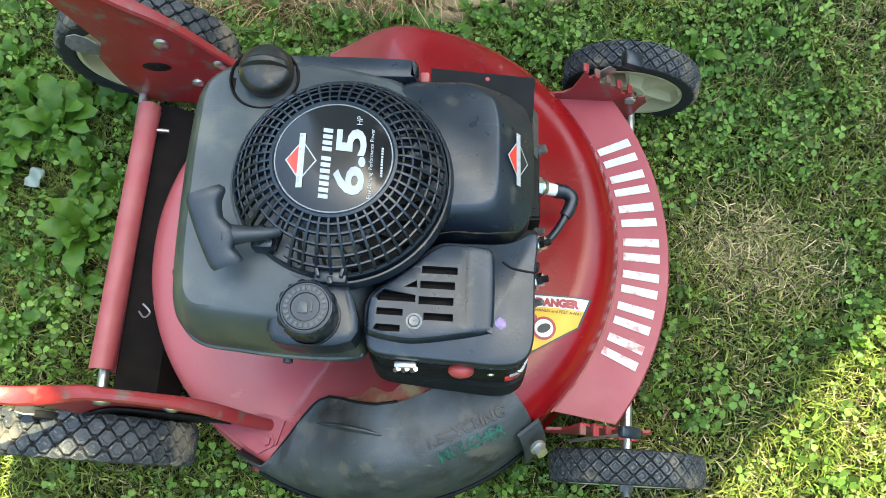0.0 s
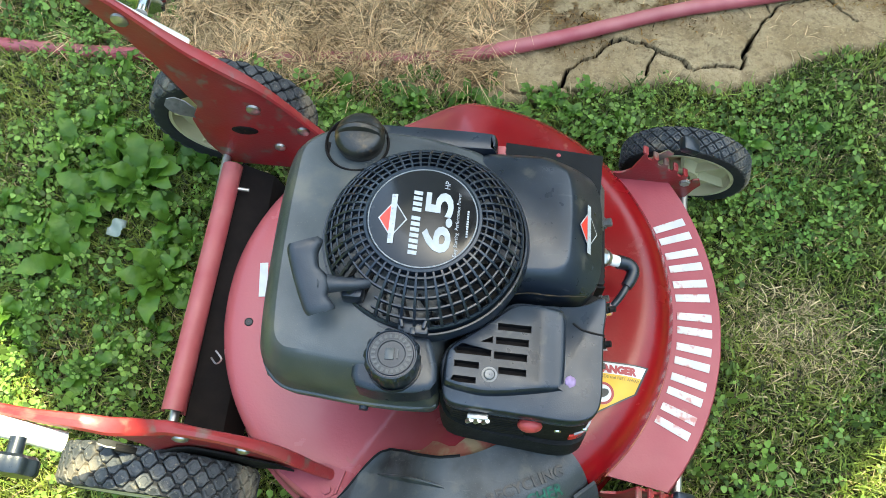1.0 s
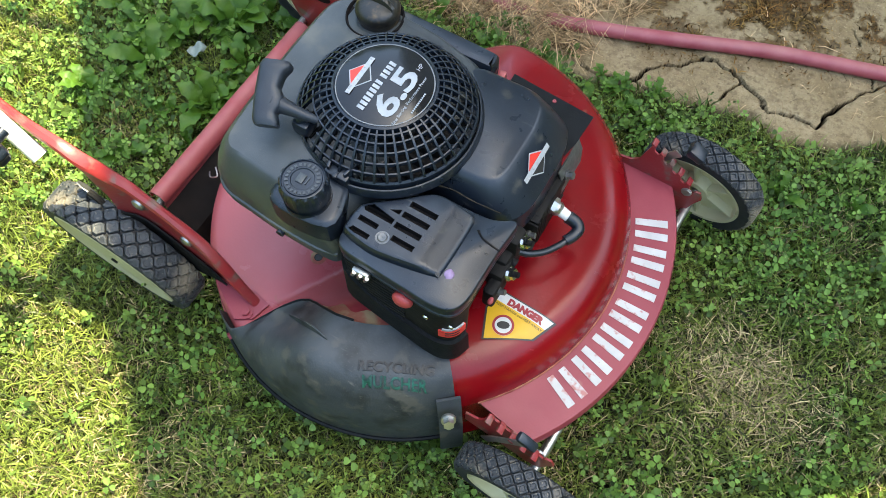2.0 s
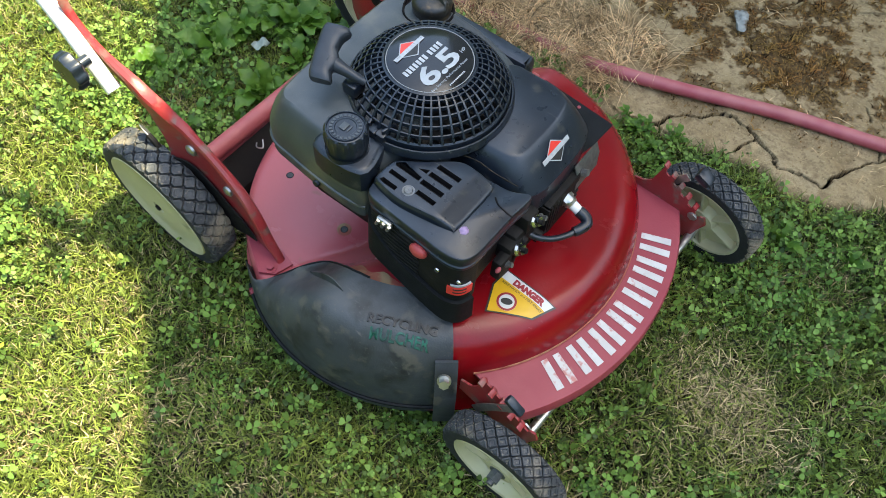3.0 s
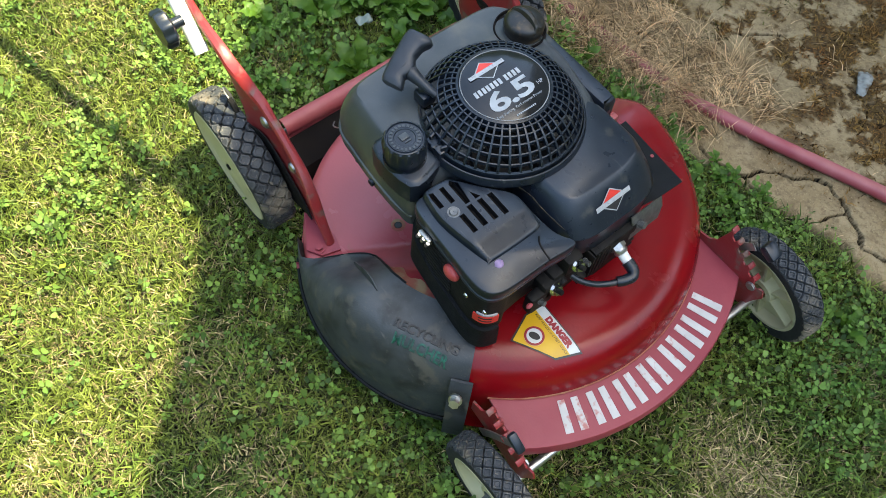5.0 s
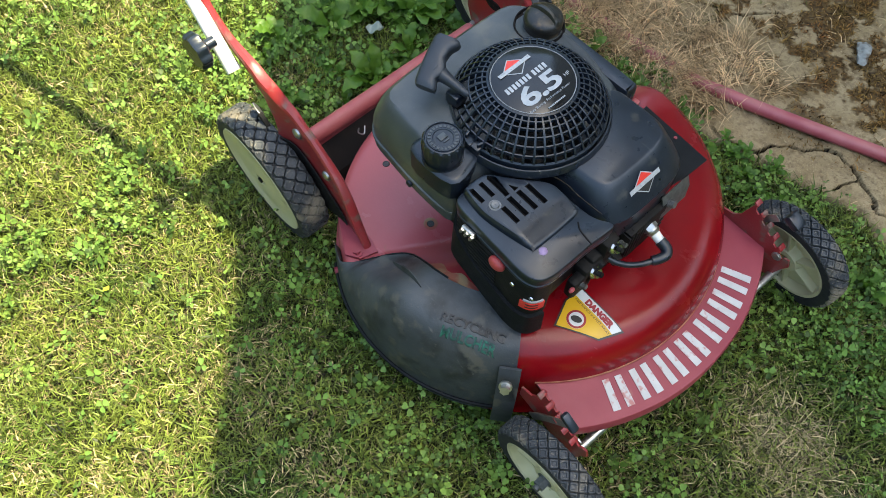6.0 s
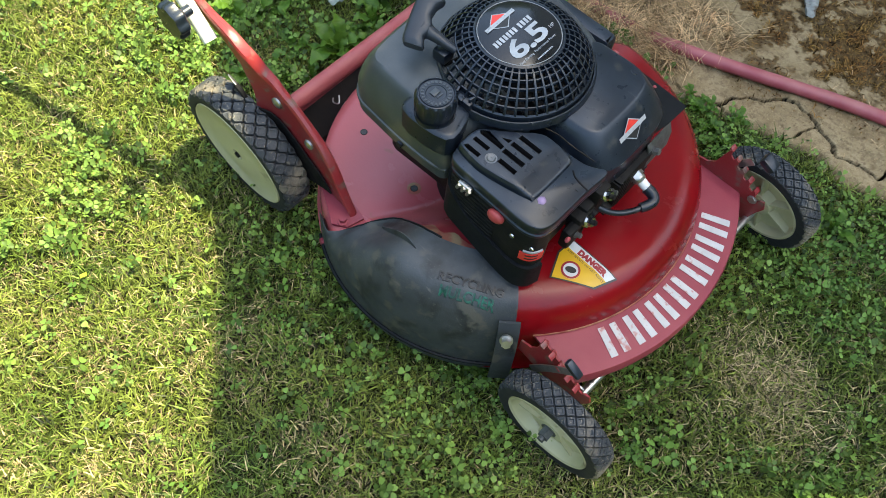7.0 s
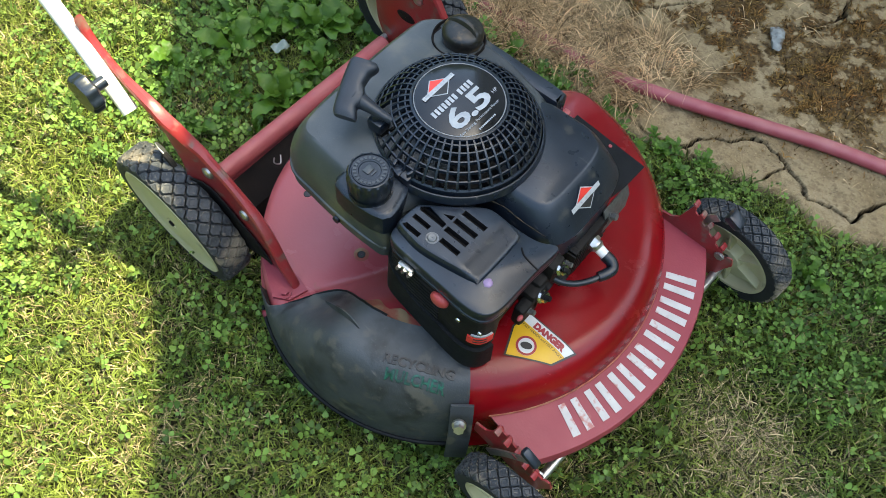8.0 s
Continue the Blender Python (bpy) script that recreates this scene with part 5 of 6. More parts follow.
# handle tubes of one bent handle
bm = bmesh.new()
TOP = [(-0.439, 0.047, 0.335), (-0.475, 0.050, 0.367), (-0.545, 0.056, 0.435), (-0.75, 0.066, 0.630), (-0.98, 0.076, 0.855), (-1.03, 0.095, 0.905), (-1.04, 0.14, 0.912), (-1.04, 0.29, 0.912), (-1.04, 0.44, 0.912),
       (-1.03, 0.495, 0.905), (-0.98, 0.52, 0.855), (-0.75, 0.530, 0.635), (-0.55, 0.538, 0.447), (-0.475, 0.539, 0.376), (-0.428, 0.539, 0.332)]
tube(bm, TOP, 0.0105, 16, 6)
handle = part("handle", bm, WHITE_TUBE, mower, "white painted tubular steel handle")
for y, s in ((0.050, -1), (0.539, 1)):
    bm = bmesh.new()
    c = Vector(((-0.457, y + s * 0.010, 0.386) if s < 0 else (-0.470, y + s * 0.010, 0.378)))
    rod(bm, c, c + Vector((0, s * 0.016, 0)), 0.0075, 16)
    m = Matrix.Translation(c + Vector((0, s * 0.016, 0))) @ Matrix.Rotation(radians(-90 * s), 4, "X")
    rings = []
    for r, z in ((0.006, 0.0), (0.021, 0.001), (0.0245, 0.004), (0.0245, 0.015), (0.022, 0.0185), (0.004, 0.019)):
        rings.append([m @ Vector(((r + (0.0016 * math.cos(8 * a) if r > 0.01 else 0)) * math.cos(a), (r + (0.0016 * math.cos(8 * a) if r > 0.01 else 0)) * math.sin(a), z)) for a in (2 * math.pi * k / 48 for k in range(48))])
    loft(bm, rings)
    part("handle_knob", bm, BLACK if s < 0 else CHROME, handle, "black fluted plastic clamping knob" if s < 0 else "bright metal clamping wing")

# rolled red rear bar with its dark flap
bm = bmesh.new()
rows = []
for k in range(15):
    a = radians(-60 + 260 * k / 14)
    rows.append((0.0145 * math.cos(a), 0.0145 * math.sin(a)))
prof = [(0.016, -0.030)] + rows
for sgn in (0,):
    ring0 = [Vector((-0.415 + px, 0.128, 0.130 + pz)) for px, pz in prof] + [Vector((-0.415 + px * 0.86, 0.128, 0.130 + pz * 0.86)) for px, pz in prof[::-1]]
    ring1 = [Vector((p.x + 0.006, 0.486, p.z)) for p in ring0]
    loft(bm, [ring0, ring1])
part("rear_guard", bm, RED_TUBE, mower, "faded red rolled steel rear guard", angle=40)
bm = bmesh.new()
loft(bm, [[Vector((-0.402, y, 0.115)), Vector((-0.36, y, 0.085)), Vector((-0.345, y, 0.040)), Vector((-0.349, y, 0.039)), Vector((-0.364, y, 0.080)), Vector((-0.405, y, 0.110))] for y in (0.105, 0.30, 0.500)])
part("rear_flap", bm, FLAP, mower, "dark rubber trailing flap")
bm = bmesh.new()
tube(bm, [(-0.385, 0.205, 0.118), (-0.375, 0.196, 0.124), (-0.372, 0.205, 0.116), (-0.380, 0.214, 0.122)], 0.0012, 6, 4)
part("cotter_pin", bm, STEEL, mower, "rusty cotter pin")
bm = bmesh.new()
rod(bm, (-0.400, 0.452, 0.128), (-0.380, 0.452, 0.125), 0.0028, 10)
part("stop_pin", bm, STEEL, mower, "zinc stop pin")


# ---- engine ----
bm = bmesh.new()
box(bm, (-0.085, 0.275, 0.245), (0.26, 0.23, 0.11), 0.012)
rod(bm, (-0.09, 0.28, 0.10), (-0.09, 0.28, 0.21), 0.10, 40)
engine = part("engine_block", bm, DARK, mower, "dark dusty engine casting")
for k in range(6):
    bm = bmesh.new()
    box(bm, (0.075, 0.318, 0.236 + 0.012 * k), (0.045, 0.085, 0.003), 0.001)
    part("cooling_fin", bm, DARK, engine)
bm = bmesh.new()
box(bm, (0.088, 0.318, 0.262), (0.020, 0.070, 0.075), 0.005)
part("cylinder_head", bm, DARK, engine)

# housing with the fuel tank behind
HOUSE = [(-0.232, 0.412), (-0.262, 0.385), (-0.268, 0.33), (-0.268, 0.26), (-0.265, 0.19), (-0.258, 0.150), (-0.236, 0.127), (-0.20, 0.121), (-0.15, 0.116), (-0.10, 0.115), (-0.076, 0.120), (-0.071, 0.150),
         (-0.060, 0.190), (-0.032, 0.235), (-0.005, 0.29), (-0.012, 0.36), (-0.040, 0.398), (-0.08, 0.410), (-0.13, 0.416), (-0.19, 0.418)]
HOOD = [(-0.070, 0.262), (-0.050, 0.240), (-0.01, 0.2315), (0.03, 0.231), (0.052, 0.2325), (0.068, 0.2385), (0.0800, 0.250), (0.0865, 0.268), (0.0885, 0.30), (0.087, 0.352), (0.075, 0.385), (0.04, 0.402), (-0.01, 0.404),
        (-0.05, 0.400), (-0.08, 0.37), (-0.085, 0.31)]
housing, hood_tree, tank = None, None, None
for outline in (HOUSE, HOOD):
    bm = bmesh.new()
    top = 0.0 if outline is HOUSE else -0.0006
    shell(bm, outline, [(0.003, 0.296), (0.0, 0.300), (0.0, 0.338), (0.0035, 0.350), (0.009, 0.363), (0.015, 0.372 + top), (0.020, 0.378 + top), (0.024, 0.3800 + top)], 5)
    # the hood slopes down to the front, the tank to the back
    for v in bm.verts:
        if v.co.z > 0.34:
            f = (v.co.z - 0.34) / 0.042
            v.co.z += f * (0.010 * sstep(-0.05, -0.12, v.co.x) * sstep(-0.27, -0.20, v.co.x))
            v.co.x -= float(np.interp(v.co.z, (0.338, 0.350, 0.363, 0.372, 0.378, 0.380), (0.0005, 0.0065, 0.0125, 0.0155, 0.0165, 0.0160))) * sstep(0.0, 0.055, v.co.x)
    bm.normal_update()
    if outline is HOOD:
        hood_tree = BVHTree.FromBMesh(bm)
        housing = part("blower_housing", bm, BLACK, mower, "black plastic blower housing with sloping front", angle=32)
    else:
        tank = part("fuel_tank", bm, TANK, mower, "dusty black plastic fuel tank", angle=32)
# tank seam along the lower edge
bm = bmesh.new()
line = smooth_line([(x, y, 0.318) for x, y in HOUSE[:11]], 4)
tube(bm, [p + Vector((0, 0, 0)) for p in line], 0.0028, 8, 1)
part("tank_seam", bm, TANK, tank)
# torn foam gasket in the valley beside the cover
bm = bmesh.new()
tube(bm, [(-0.010, 0.2265, 0.3690), (0.010, 0.2290, 0.3715), (0.030, 0.2285, 0.3700), (0.052, 0.2300, 0.3680), (0.068, 0.2315, 0.3670)], lambda t: 0.0008 + 0.0005 * math.sin(23 * t) * math.sin(7 * t), 8, 6)
part("gasket", bm, GASKET, housing, "torn brown foam gasket")
# small drain lug
bm = bmesh.new()
rod(bm, (-0.150, 0.114, 0.312), (-0.150, 0.110, 0.312), 0.005, 14)
part("lug", bm, BLACK, housing)
# raised side tray at the far side and thin metal baffle
bm = bmesh.new()
shell(bm, [(-0.19, 0.40), (-0.05, 0.396), (-0.034, 0.400), (-0.034, 0.417), (-0.05, 0.422), (-0.15, 0.424), (-0.19, 0.422)], [(0, 0.33), (0, 0.360), (0.003, 0.366), (0.006, 0.367)], 4)
part("side_tray", bm, BLACK, housing)
bm = bmesh.new()
plate(bm, [(-0.022, 0.395), (0.085, 0.36), (0.090, 0.388), (0.092, 0.431), (-0.022, 0.441)], 0.313, 0.3145)
part("metal_baffle", bm, GUARD, housing, "black sheet metal baffle")
bm = bmesh.new()
loft(bm, [[Vector((0.090, y, 0.312)), Vector((0.097, y, 0.296)), Vector((0.099, y, 0.268)), Vector((0.0975, y, 0.268)), Vector((0.0955, y, 0.295)), Vector((0.0885, y, 0.311))] for y in (0.341, 0.368, 0.396)])
part("heat_deflector", bm, DULL_STEEL, housing, "dull grey sheet heat deflector")
bm = bmesh.new()
lathe(bm, [(0.0004, 0.0012), (0.0022, 0.0012), (0.0026, 0.0)], 14, Matrix.Translation((0.040, 0.428, 0.3146)))
part("rivet", bm, RED_TUBE, housing, "red rivet")
bm = bmesh.new()
box(bm, (-0.027, 0.413, 0.335), (0.010, 0.012, 0.016), 0.002)
part("governor_tab", bm, RED_TUBE, housing, "dull red plastic tab")

# fan collar, screen, and the flywheel below
FX, FY = -0.100, 0.2745
at_fan = Matrix.Translation((FX, FY, 0))
bm = bmesh.new()
lathe(bm, [(0.1085, 0.3780), (0.1072, 0.3845), (0.1052, 0.3878), (0.1035, 0.3880), (0.1024, 0.3855), (0.1016, 0.370), (0.03, 0.365), (0.0005, 0.365)], 96, at_fan)
part("fan_collar", bm, BLACK, housing, "raised black collar")
bm = bmesh.new()
lathe(bm, [(0.095, 0.366), (0.095, 0.376), (0.050, 0.384), (0.0005, 0.386)], 60, at_fan)
flywheel = part("flywheel", bm, DARK, mower, "dark flywheel under the screen")
for k in range(22):
    bm = bmesh.new()
    a = 2 * math.pi * k / 22
    box(bm, (FX + 0.078 * math.cos(a), FY + 0.078 * math.sin(a), 0.384), (0.034, 0.003, 0.016), 0.0, Matrix.Rotation(a + 0.5, 3, "Z"))
    part("fin", bm, DARK, flywheel)


def screen_z(r):
    u = (r - 0.056) / (0.1005 - 0.056)
    return 0.4335 - 0.0385 * u ** 1.9 if u > 0 else 0.4335


bm = bmesh.new()
lathe(bm, [(0.0980, 0.386), (0.0980, 0.3950), (0.0995, 0.3960), (0.1014, 0.3940), (0.1014, 0.384)], 96, at_fan)
screen = part("fan_screen", bm, BLACK, mower, "black plastic radial fan screen", angle=30)
NRIB = 46
gap_a = math.atan2(0.203 - FY, -0.160 - FX)
for k in range(NRIB):
    a = 2 * math.pi * (k + 0.5) / NRIB
    off = (a - gap_a + math.pi) % (2 * math.pi) - math.pi
    c, s = math.cos(a), math.sin(a)
    side = Vector((-s, c, 0))
    rings = []
    bm = bmesh.new()
    for i in range(9):
        r = 0.055 + 0.0460 * i / 8
        if abs(off) < 0.22 and r > 0.082:
            break
        z = screen_z(r)
        w = 0.0009 + 0.0006 * i / 8
        p = Vector((FX + r * c, FY + r * s, z))
        dn = Vector((0, 0, -0.0062))
        rings.append([p - side * w, p + side * w, p + side * w * 1.2 + dn, p - side * w * 1.2 + dn])
    loft(bm, rings)
    part("rib", bm, BLACK, screen)
for r in (0.0630, 0.0710, 0.0790, 0.0870, 0.0940):
    z = screen_z(r)
    prof = [(r - 0.0008, z - 0.0006), (r + 0.0008, z - 0.0009), (r + 0.0010, z - 0.0056), (r - 0.0010, z - 0.0070)]
    seg = 138
    rows = []
    bm = bmesh.new()
    for i in range(seg + 1):
        a = 2 * math.pi * i / seg
        off = (a - gap_a + math.pi) % (2 * math.pi) - math.pi
        if abs(off) < 0.22 and r > 0.082:
            if len(rows) > 1:
                loft(bm, rows)
            rows = []
            continue
        rows.append([Vector((FX + q * math.cos(a), FY + q * math.sin(a), zz)) for q, zz in prof])
    if len(rows) > 1:
        loft(bm, rows)
    part("ring", bm, BLACK, screen)
bm = bmesh.new()
lathe(bm, [(0.0545, 0.4275), (0.0540, 0.4335), (0.0555, 0.4350), (0.0580, 0.4340), (0.0590, 0.4265)], 96, at_fan)
part("ring", bm, BLACK, screen)
# forked lug on the rim, beside the fuel cap
bm = bmesh.new()
box(bm, (FX - 0.001, FY - 0.0985, 0.3900), (0.030, 0.016, 0.013), 0.003)
for k in (-1, 1):
    box(bm, (FX - 0.001 + 0.0125 * k, FY - 0.0925, 0.3975), (0.0035, 0.020, 0.010), 0.001, Matrix.Rotation(radians(-14 * k), 3, "Z"))
box(bm, (FX - 0.001, FY - 0.1040, 0.3955), (0.0050, 0.0075, 0.004), 0.001)
part("rim_lug", bm, BLACK, screen, "moulded forked lug on the screen rim")
# centre disc with its printed label
bm = bmesh.new()
lathe(bm, [(0.0550, 0.4285), (0.0545, 0.4335), (0.0535, 0.4341), (0.02, 0.4346), (0.0005, 0.4346)], 96, at_fan)
disc = part("label_disc", bm, BLACK_GLOSS, screen, "glossy black label disc with silver print")
bm = bmesh.new()
lathe(bm, [(0.0525, 0.43425), (0.0530, 0.43465), (0.0538, 0.4343)], 96, at_fan)
part("disc_edge", bm, material("dull_silver_print", (0.25, 0.25, 0.25), (0.18, 0.18, 0.18), 90, 0.5), screen)


def disc_place(u, v, up=0.0004):
    """Printed point: u runs towards the far side, v towards the back."""
    return Vector((FX - v, FY + u, 0.4347 + up))


def disc_words(body, size, u, v, mat, spacing=1.0, squeeze=1.0, bold=0.0):
    b = bmesh.new()
    vs, fs = text_mesh(body, size, spacing, bold)
    lay(b, vs, fs, lambda p, q: disc_place(u + p.x * squeeze + p.y * 0.10, v + p.y))
    return part("lettering", b, mat, screen, "printed silver lettering")


def emblem(name_place, size, parent, up=0.0):
    """Plain two-tone diamond with a slanted white bar."""
    for pts, mat, h in ((((-0.56, 0), (0, 0.80), (0.56, 0), (0, -0.80)), GREY_PRINT, 0.0), (((-0.50, 0.0), (-0.03, 0.68), (-0.03, -0.68), (-0.03, -0.68)), RED_PRINT, 0.0003),
                        (((0.03, 0.68), (0.50, 0.0), (0.03, -0.68), (0.03, -0.68)), DARK_PRINT, 0.0003), (((-0.12, 1.05), (0.10, 1.05), (0.12, -1.05), (-0.10, -1.05)), GREY_PRINT, 0.0006)):
        b = bmesh.new()
        poly = []
        for q in pts:
            if q not in poly:
                poly.append(q)
        vs = [Vector((p[0] * size, p[1] * size, 0)) for p in poly]
        lay(b, vs, [tuple(range(len(vs)))], lambda p, q, h=h: name_place(p, h + 0.0002), 0.0002)
        part("emblem", b, mat, parent, "plain diamond emblem")


# the emblem's long axis runs along the print direction
emblem(lambda p, h: disc_place(p.y * 1.0 - 0.004, 0.029 - p.x, h), 0.0255, screen)
disc_words("6.5", 0.0370, -0.0035, -0.0150, SILVER, 0.93, 1.60, 0.0010)
disc_words("HP", 0.0075, 0.0365, -0.0215, SILVER)
BARS = [(-0.0385 + 0.0061 * k + (0.0035 if k > 6 else 0), 0.0065, 0.0042, 0.0088) for k in range(11)] + [(-0.018 + 0.0027 * k, -0.0440, 0.0020, 0.0020) for k in range(11)]
for u, v, w, h in BARS:
    bm = bmesh.new()
    vs, fs = grid_patch(w, h, 1, 1)
    lay(bm, vs, fs, lambda p, q: disc_place(u + p.x + p.y * 0.12, v + p.y), 0.0)
    part("print_bar", bm, SILVER, screen, "silver printed bar")
disc_words("Easy Starting  Performance Power", 0.0050, -0.006, -0.0345, SILVER)

# emblem on the sloping front of the hood
HC = hood_tree.ray_cast(Vector((0.1435, 0.3105, 0.427)), Vector((-0.074, 0, -0.067)).normalized())
HN = HC[1] if HC[1].x > 0 else -HC[1]
HU = Vector((HN.z, 0, -HN.x)).normalized()
emblem(lambda p, h: HC[0] + Vector((0, 1, 0)) * p.y + HU * p.x * 1.08 + HN * (0.0011 + h), 0.0268, housing)

# rope guide, rope and grip
bm = bmesh.new()
box(bm, (-0.163, 0.2055, 0.4015), (0.022, 0.022, 0.020), 0.005)
rod(bm, (-0.168, 0.2035, 0.412), (-0.158, 0.2085, 0.416), 0.0075, 18)
part("rope_guide", bm, BLACK, housing, "black rope guide")
bm = bmesh.new()
ga, gb = Vector((-0.2135, 0.2330, 0.4465)), Vector((-0.1895, 0.1725, 0.4205))
ax = (gb - ga).normalized()
sd = ax.cross(Vector((0, 0, 1))).normalized()
up = sd.cross(ax)
rows = []
for i in range(21):
    t = i / 20
    # straight outer side; the inner side flares at both ends and swells where the stem leaves
    inner = float(np.interp(t, (0, 0.08, 0.22, 0.40, 0.55, 0.68, 0.80, 0.92, 1.0), (0.0245, 0.0230, 0.0150, 0.0125, 0.0180, 0.0185, 0.0130, 0.0160, 0.0205)))
    outer = 0.0120 + 0.0015 * math.sin(math.pi * t)
    h = 0.0125 - 0.0015 * t
    e = 0.80 if i in (0, 20) else (0.95 if i in (1, 19) else 1.0)
    p = ga.lerp(gb, t)
    rows.append([p + sd * (outer if math.cos(a) > 0 else inner) * e * math.copysign(abs(math.cos(a)) ** 0.6, math.cos(a)) + up * h * e * math.copysign(abs(math.sin(a)) ** 0.6, math.sin(a))
                 for a in (2 * math.pi * (k + 0.5) / 24 for k in range(24))])
loft(bm, rows)
stem = ga.lerp(gb, 0.61) - sd * 0.006
tube(bm, [stem, stem.lerp(Vector((-0.156, 0.2045, 0.4225)), 0.45), (-0.156, 0.2045, 0.4225), (-0.147, 0.2085, 0.4170)], lambda t: 0.0050 + 0.0075 * (1 - t) ** 2.2, 14, 5)
part("starter_grip", bm, GRIP, mower, "dark blue-grey plastic starter rope grip", angle=40)

# fuel cap
CAPX, CAPY = -0.1155, 0.138
at_cap = Matrix.Translation((CAPX, CAPY, 0))
bm = bmesh.new()
rings = []
for r, z in ((0.0240, 0.388), (0.0243, 0.392), (0.0256, 0.404), (0.0262, 0.416), (0.0250, 0.4215), (0.0235, 0.4235)):
    rings.append([Vector((CAPX + (r + (0.0007 * (1 if math.cos(14 * a) > 0 else -1) if r > 0.0249 else 0)) * math.cos(a), CAPY + (r + (0.0007 * (1 if math.cos(14 * a) > 0 else -1) if r > 0.0249 else 0)) * math.sin(a), z))
                  for a in (2 * math.pi * k / 80 for k in range(80))])
loft(bm, rings, True, True, False)
lathe(bm, [(0.0235, 0.4235), (0.0225, 0.4238), (0.0218, 0.4222), (0.0205, 0.4222), (0.0198, 0.4236), (0.0130, 0.4238), (0.0122, 0.4228), (0.0005, 0.4228)], 64, at_cap)
cap = part("fuel_cap", bm, BLACK, mower, "round ribbed black fuel filler cap")
bm = bmesh.new()
m = Matrix.Translation((CAPX, CAPY, 0.4234))
box(bm, (CAPX - 0.002, CAPY, 0.4236), (0.0085, 0.011, 0.0014), 0.0004)
box(bm, (CAPX + 0.0055, CAPY + 0.0005, 0.4234), (0.0015, 0.009, 0.001), 0.0)
part("cap_relief", bm, TANK, cap, "moulded pump symbol")
for k in range(22):
    a = 2 * math.pi * k / 22
    bm = bmesh.new()
    box(bm, (CAPX + 0.0168 * math.cos(a), CAPY + 0.0168 * math.sin(a), 0.4238), (0.0036, 0.0026, 0.0014), 0.0, Matrix.Rotation(a, 3, "Z"))
    part("cap_mark", bm, TANK, cap)
bm = bmesh.new()
shell(bm, [(-0.150, 0.117), (-0.150, 0.16), (-0.135, 0.170), (-0.095, 0.170), (-0.082, 0.16), (-0.080, 0.119)], [(-0.001, 0.35), (-0.001, 0.3835), (0.002, 0.3865), (0.006, 0.3875)], 4)
lathe(bm, [(0.0260, 0.380), (0.0260, 0.392)], 40, at_cap)
part("filler_neck", bm, BLACK, housing, "raised black filler platform")

# oil filler cap in its recess
OX, OY = -0.180, 0.383
bm = bmesh.new()
lathe(bm, [(0.0005, 0.3868), (0.0320, 0.3868), (0.0335, 0.3905), (0.0348, 0.3905), (0.0358, 0.384)], 48, Matrix.Translation((OX - 0.004, OY - 0.002, 0)))
part("filler_recess", bm, FLAP, housing, "dark recess round the oil cap")
bm = bmesh.new()
lathe(bm, [(0.0235, 0.380), (0.0268, 0.396), (0.0272, 0.401), (0.0255, 0.4065), (0.0205, 0.4105), (0.0110, 0.4125), (0.0005, 0.4130)], 44, Matrix.Translation((OX, OY, 0)))
rows = []
for i in range(15):
    u = -1 + 2 * i / 14
    h = 0.0095 * (1 - u * u) ** 0.35 + 0.001
    w = 0.0062 - 0.0012 * abs(u)
    c = Vector((OX + 0.0262 * u, OY + 0.0040 - 0.0045 * u * u, 0.4075 - 0.0035 * u * u))
    rows.append([c + Vector((0, w * 1.7, -0.003)), c + Vector((0, w * 0.75, h * 0.8)), c + Vector((0, w * 0.2, h)), c + Vector((0, -w * 0.5, h * 0.95)), c + Vector((0, -w * 0.9, h * 0.6)), c + Vector((0, -w * 1.2, -0.003))])
loft(bm, rows)
part("oil_cap", bm, material("grimy_black_plastic", (0.010, 0.010, 0.010), (0.018, 0.016, 0.013), 30, 0.35, bump=0.3, spots=(0.10, 0.065, 0.030), spot_at=0.58, spot_scale=45), mower, "grimy black domed oil filler cap with a finger bar")

# ---- air cleaner ----
AIR = [(-0.0665, 0.138), (-0.058, 0.1195), (-0.02, 0.1145), (0.024, 0.1115), (0.052, 0.1095), (0.071, 0.1110), (0.0835, 0.1185), (0.0895, 0.135), (0.0905, 0.165), (0.0912, 0.20), (0.0935, 0.224),
       (0.0930, 0.2370), (0.086, 0.2385), (0.075, 0.2320), (0.060, 0.2275), (0.03, 0.2265), (0.0, 0.226), (-0.020, 0.211), (-0.045, 0.190), (-0.062, 0.176), (-0.0685, 0.160)]
bm = bmesh.new()
shell(bm, AIR, [(0.0012, 0.3515), (0.0002, 0.3525), (0.0, 0.3620), (0.0005, 0.3650), (0.0012, 0.3662), (0.0022, 0.3668)], 5)
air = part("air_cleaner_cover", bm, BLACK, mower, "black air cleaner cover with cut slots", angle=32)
# raised louvred panel with real slots cut through its top
RAISED = [(-0.0625, 0.1345), (-0.045, 0.1300), (-0.021, 0.1275), (0.015, 0.1320), (0.0475, 0.1385), (0.0520, 0.1435), (0.0532, 0.170), (0.0530, 0.205), (0.0515, 0.2165), (0.046, 0.2215), (0.025, 0.2225),
          (0.0, 0.2205), (-0.030, 0.1965), (-0.0575, 0.1755), (-0.0640, 0.1650), (-0.0655, 0.1430)]
SLOTS = [(-0.015, 0.018, 0.1950, 0.0072), (-0.016, 0.016, 0.1805, 0.0072), (-0.017, 0.015, 0.1655, 0.0074), (-0.012, 0.015, 0.1505, 0.0068),
         (-0.054, -0.020, 0.1678, 0.0066), (-0.055, -0.031, 0.1545, 0.0064), (-0.055, -0.033, 0.1395, 0.0062)]
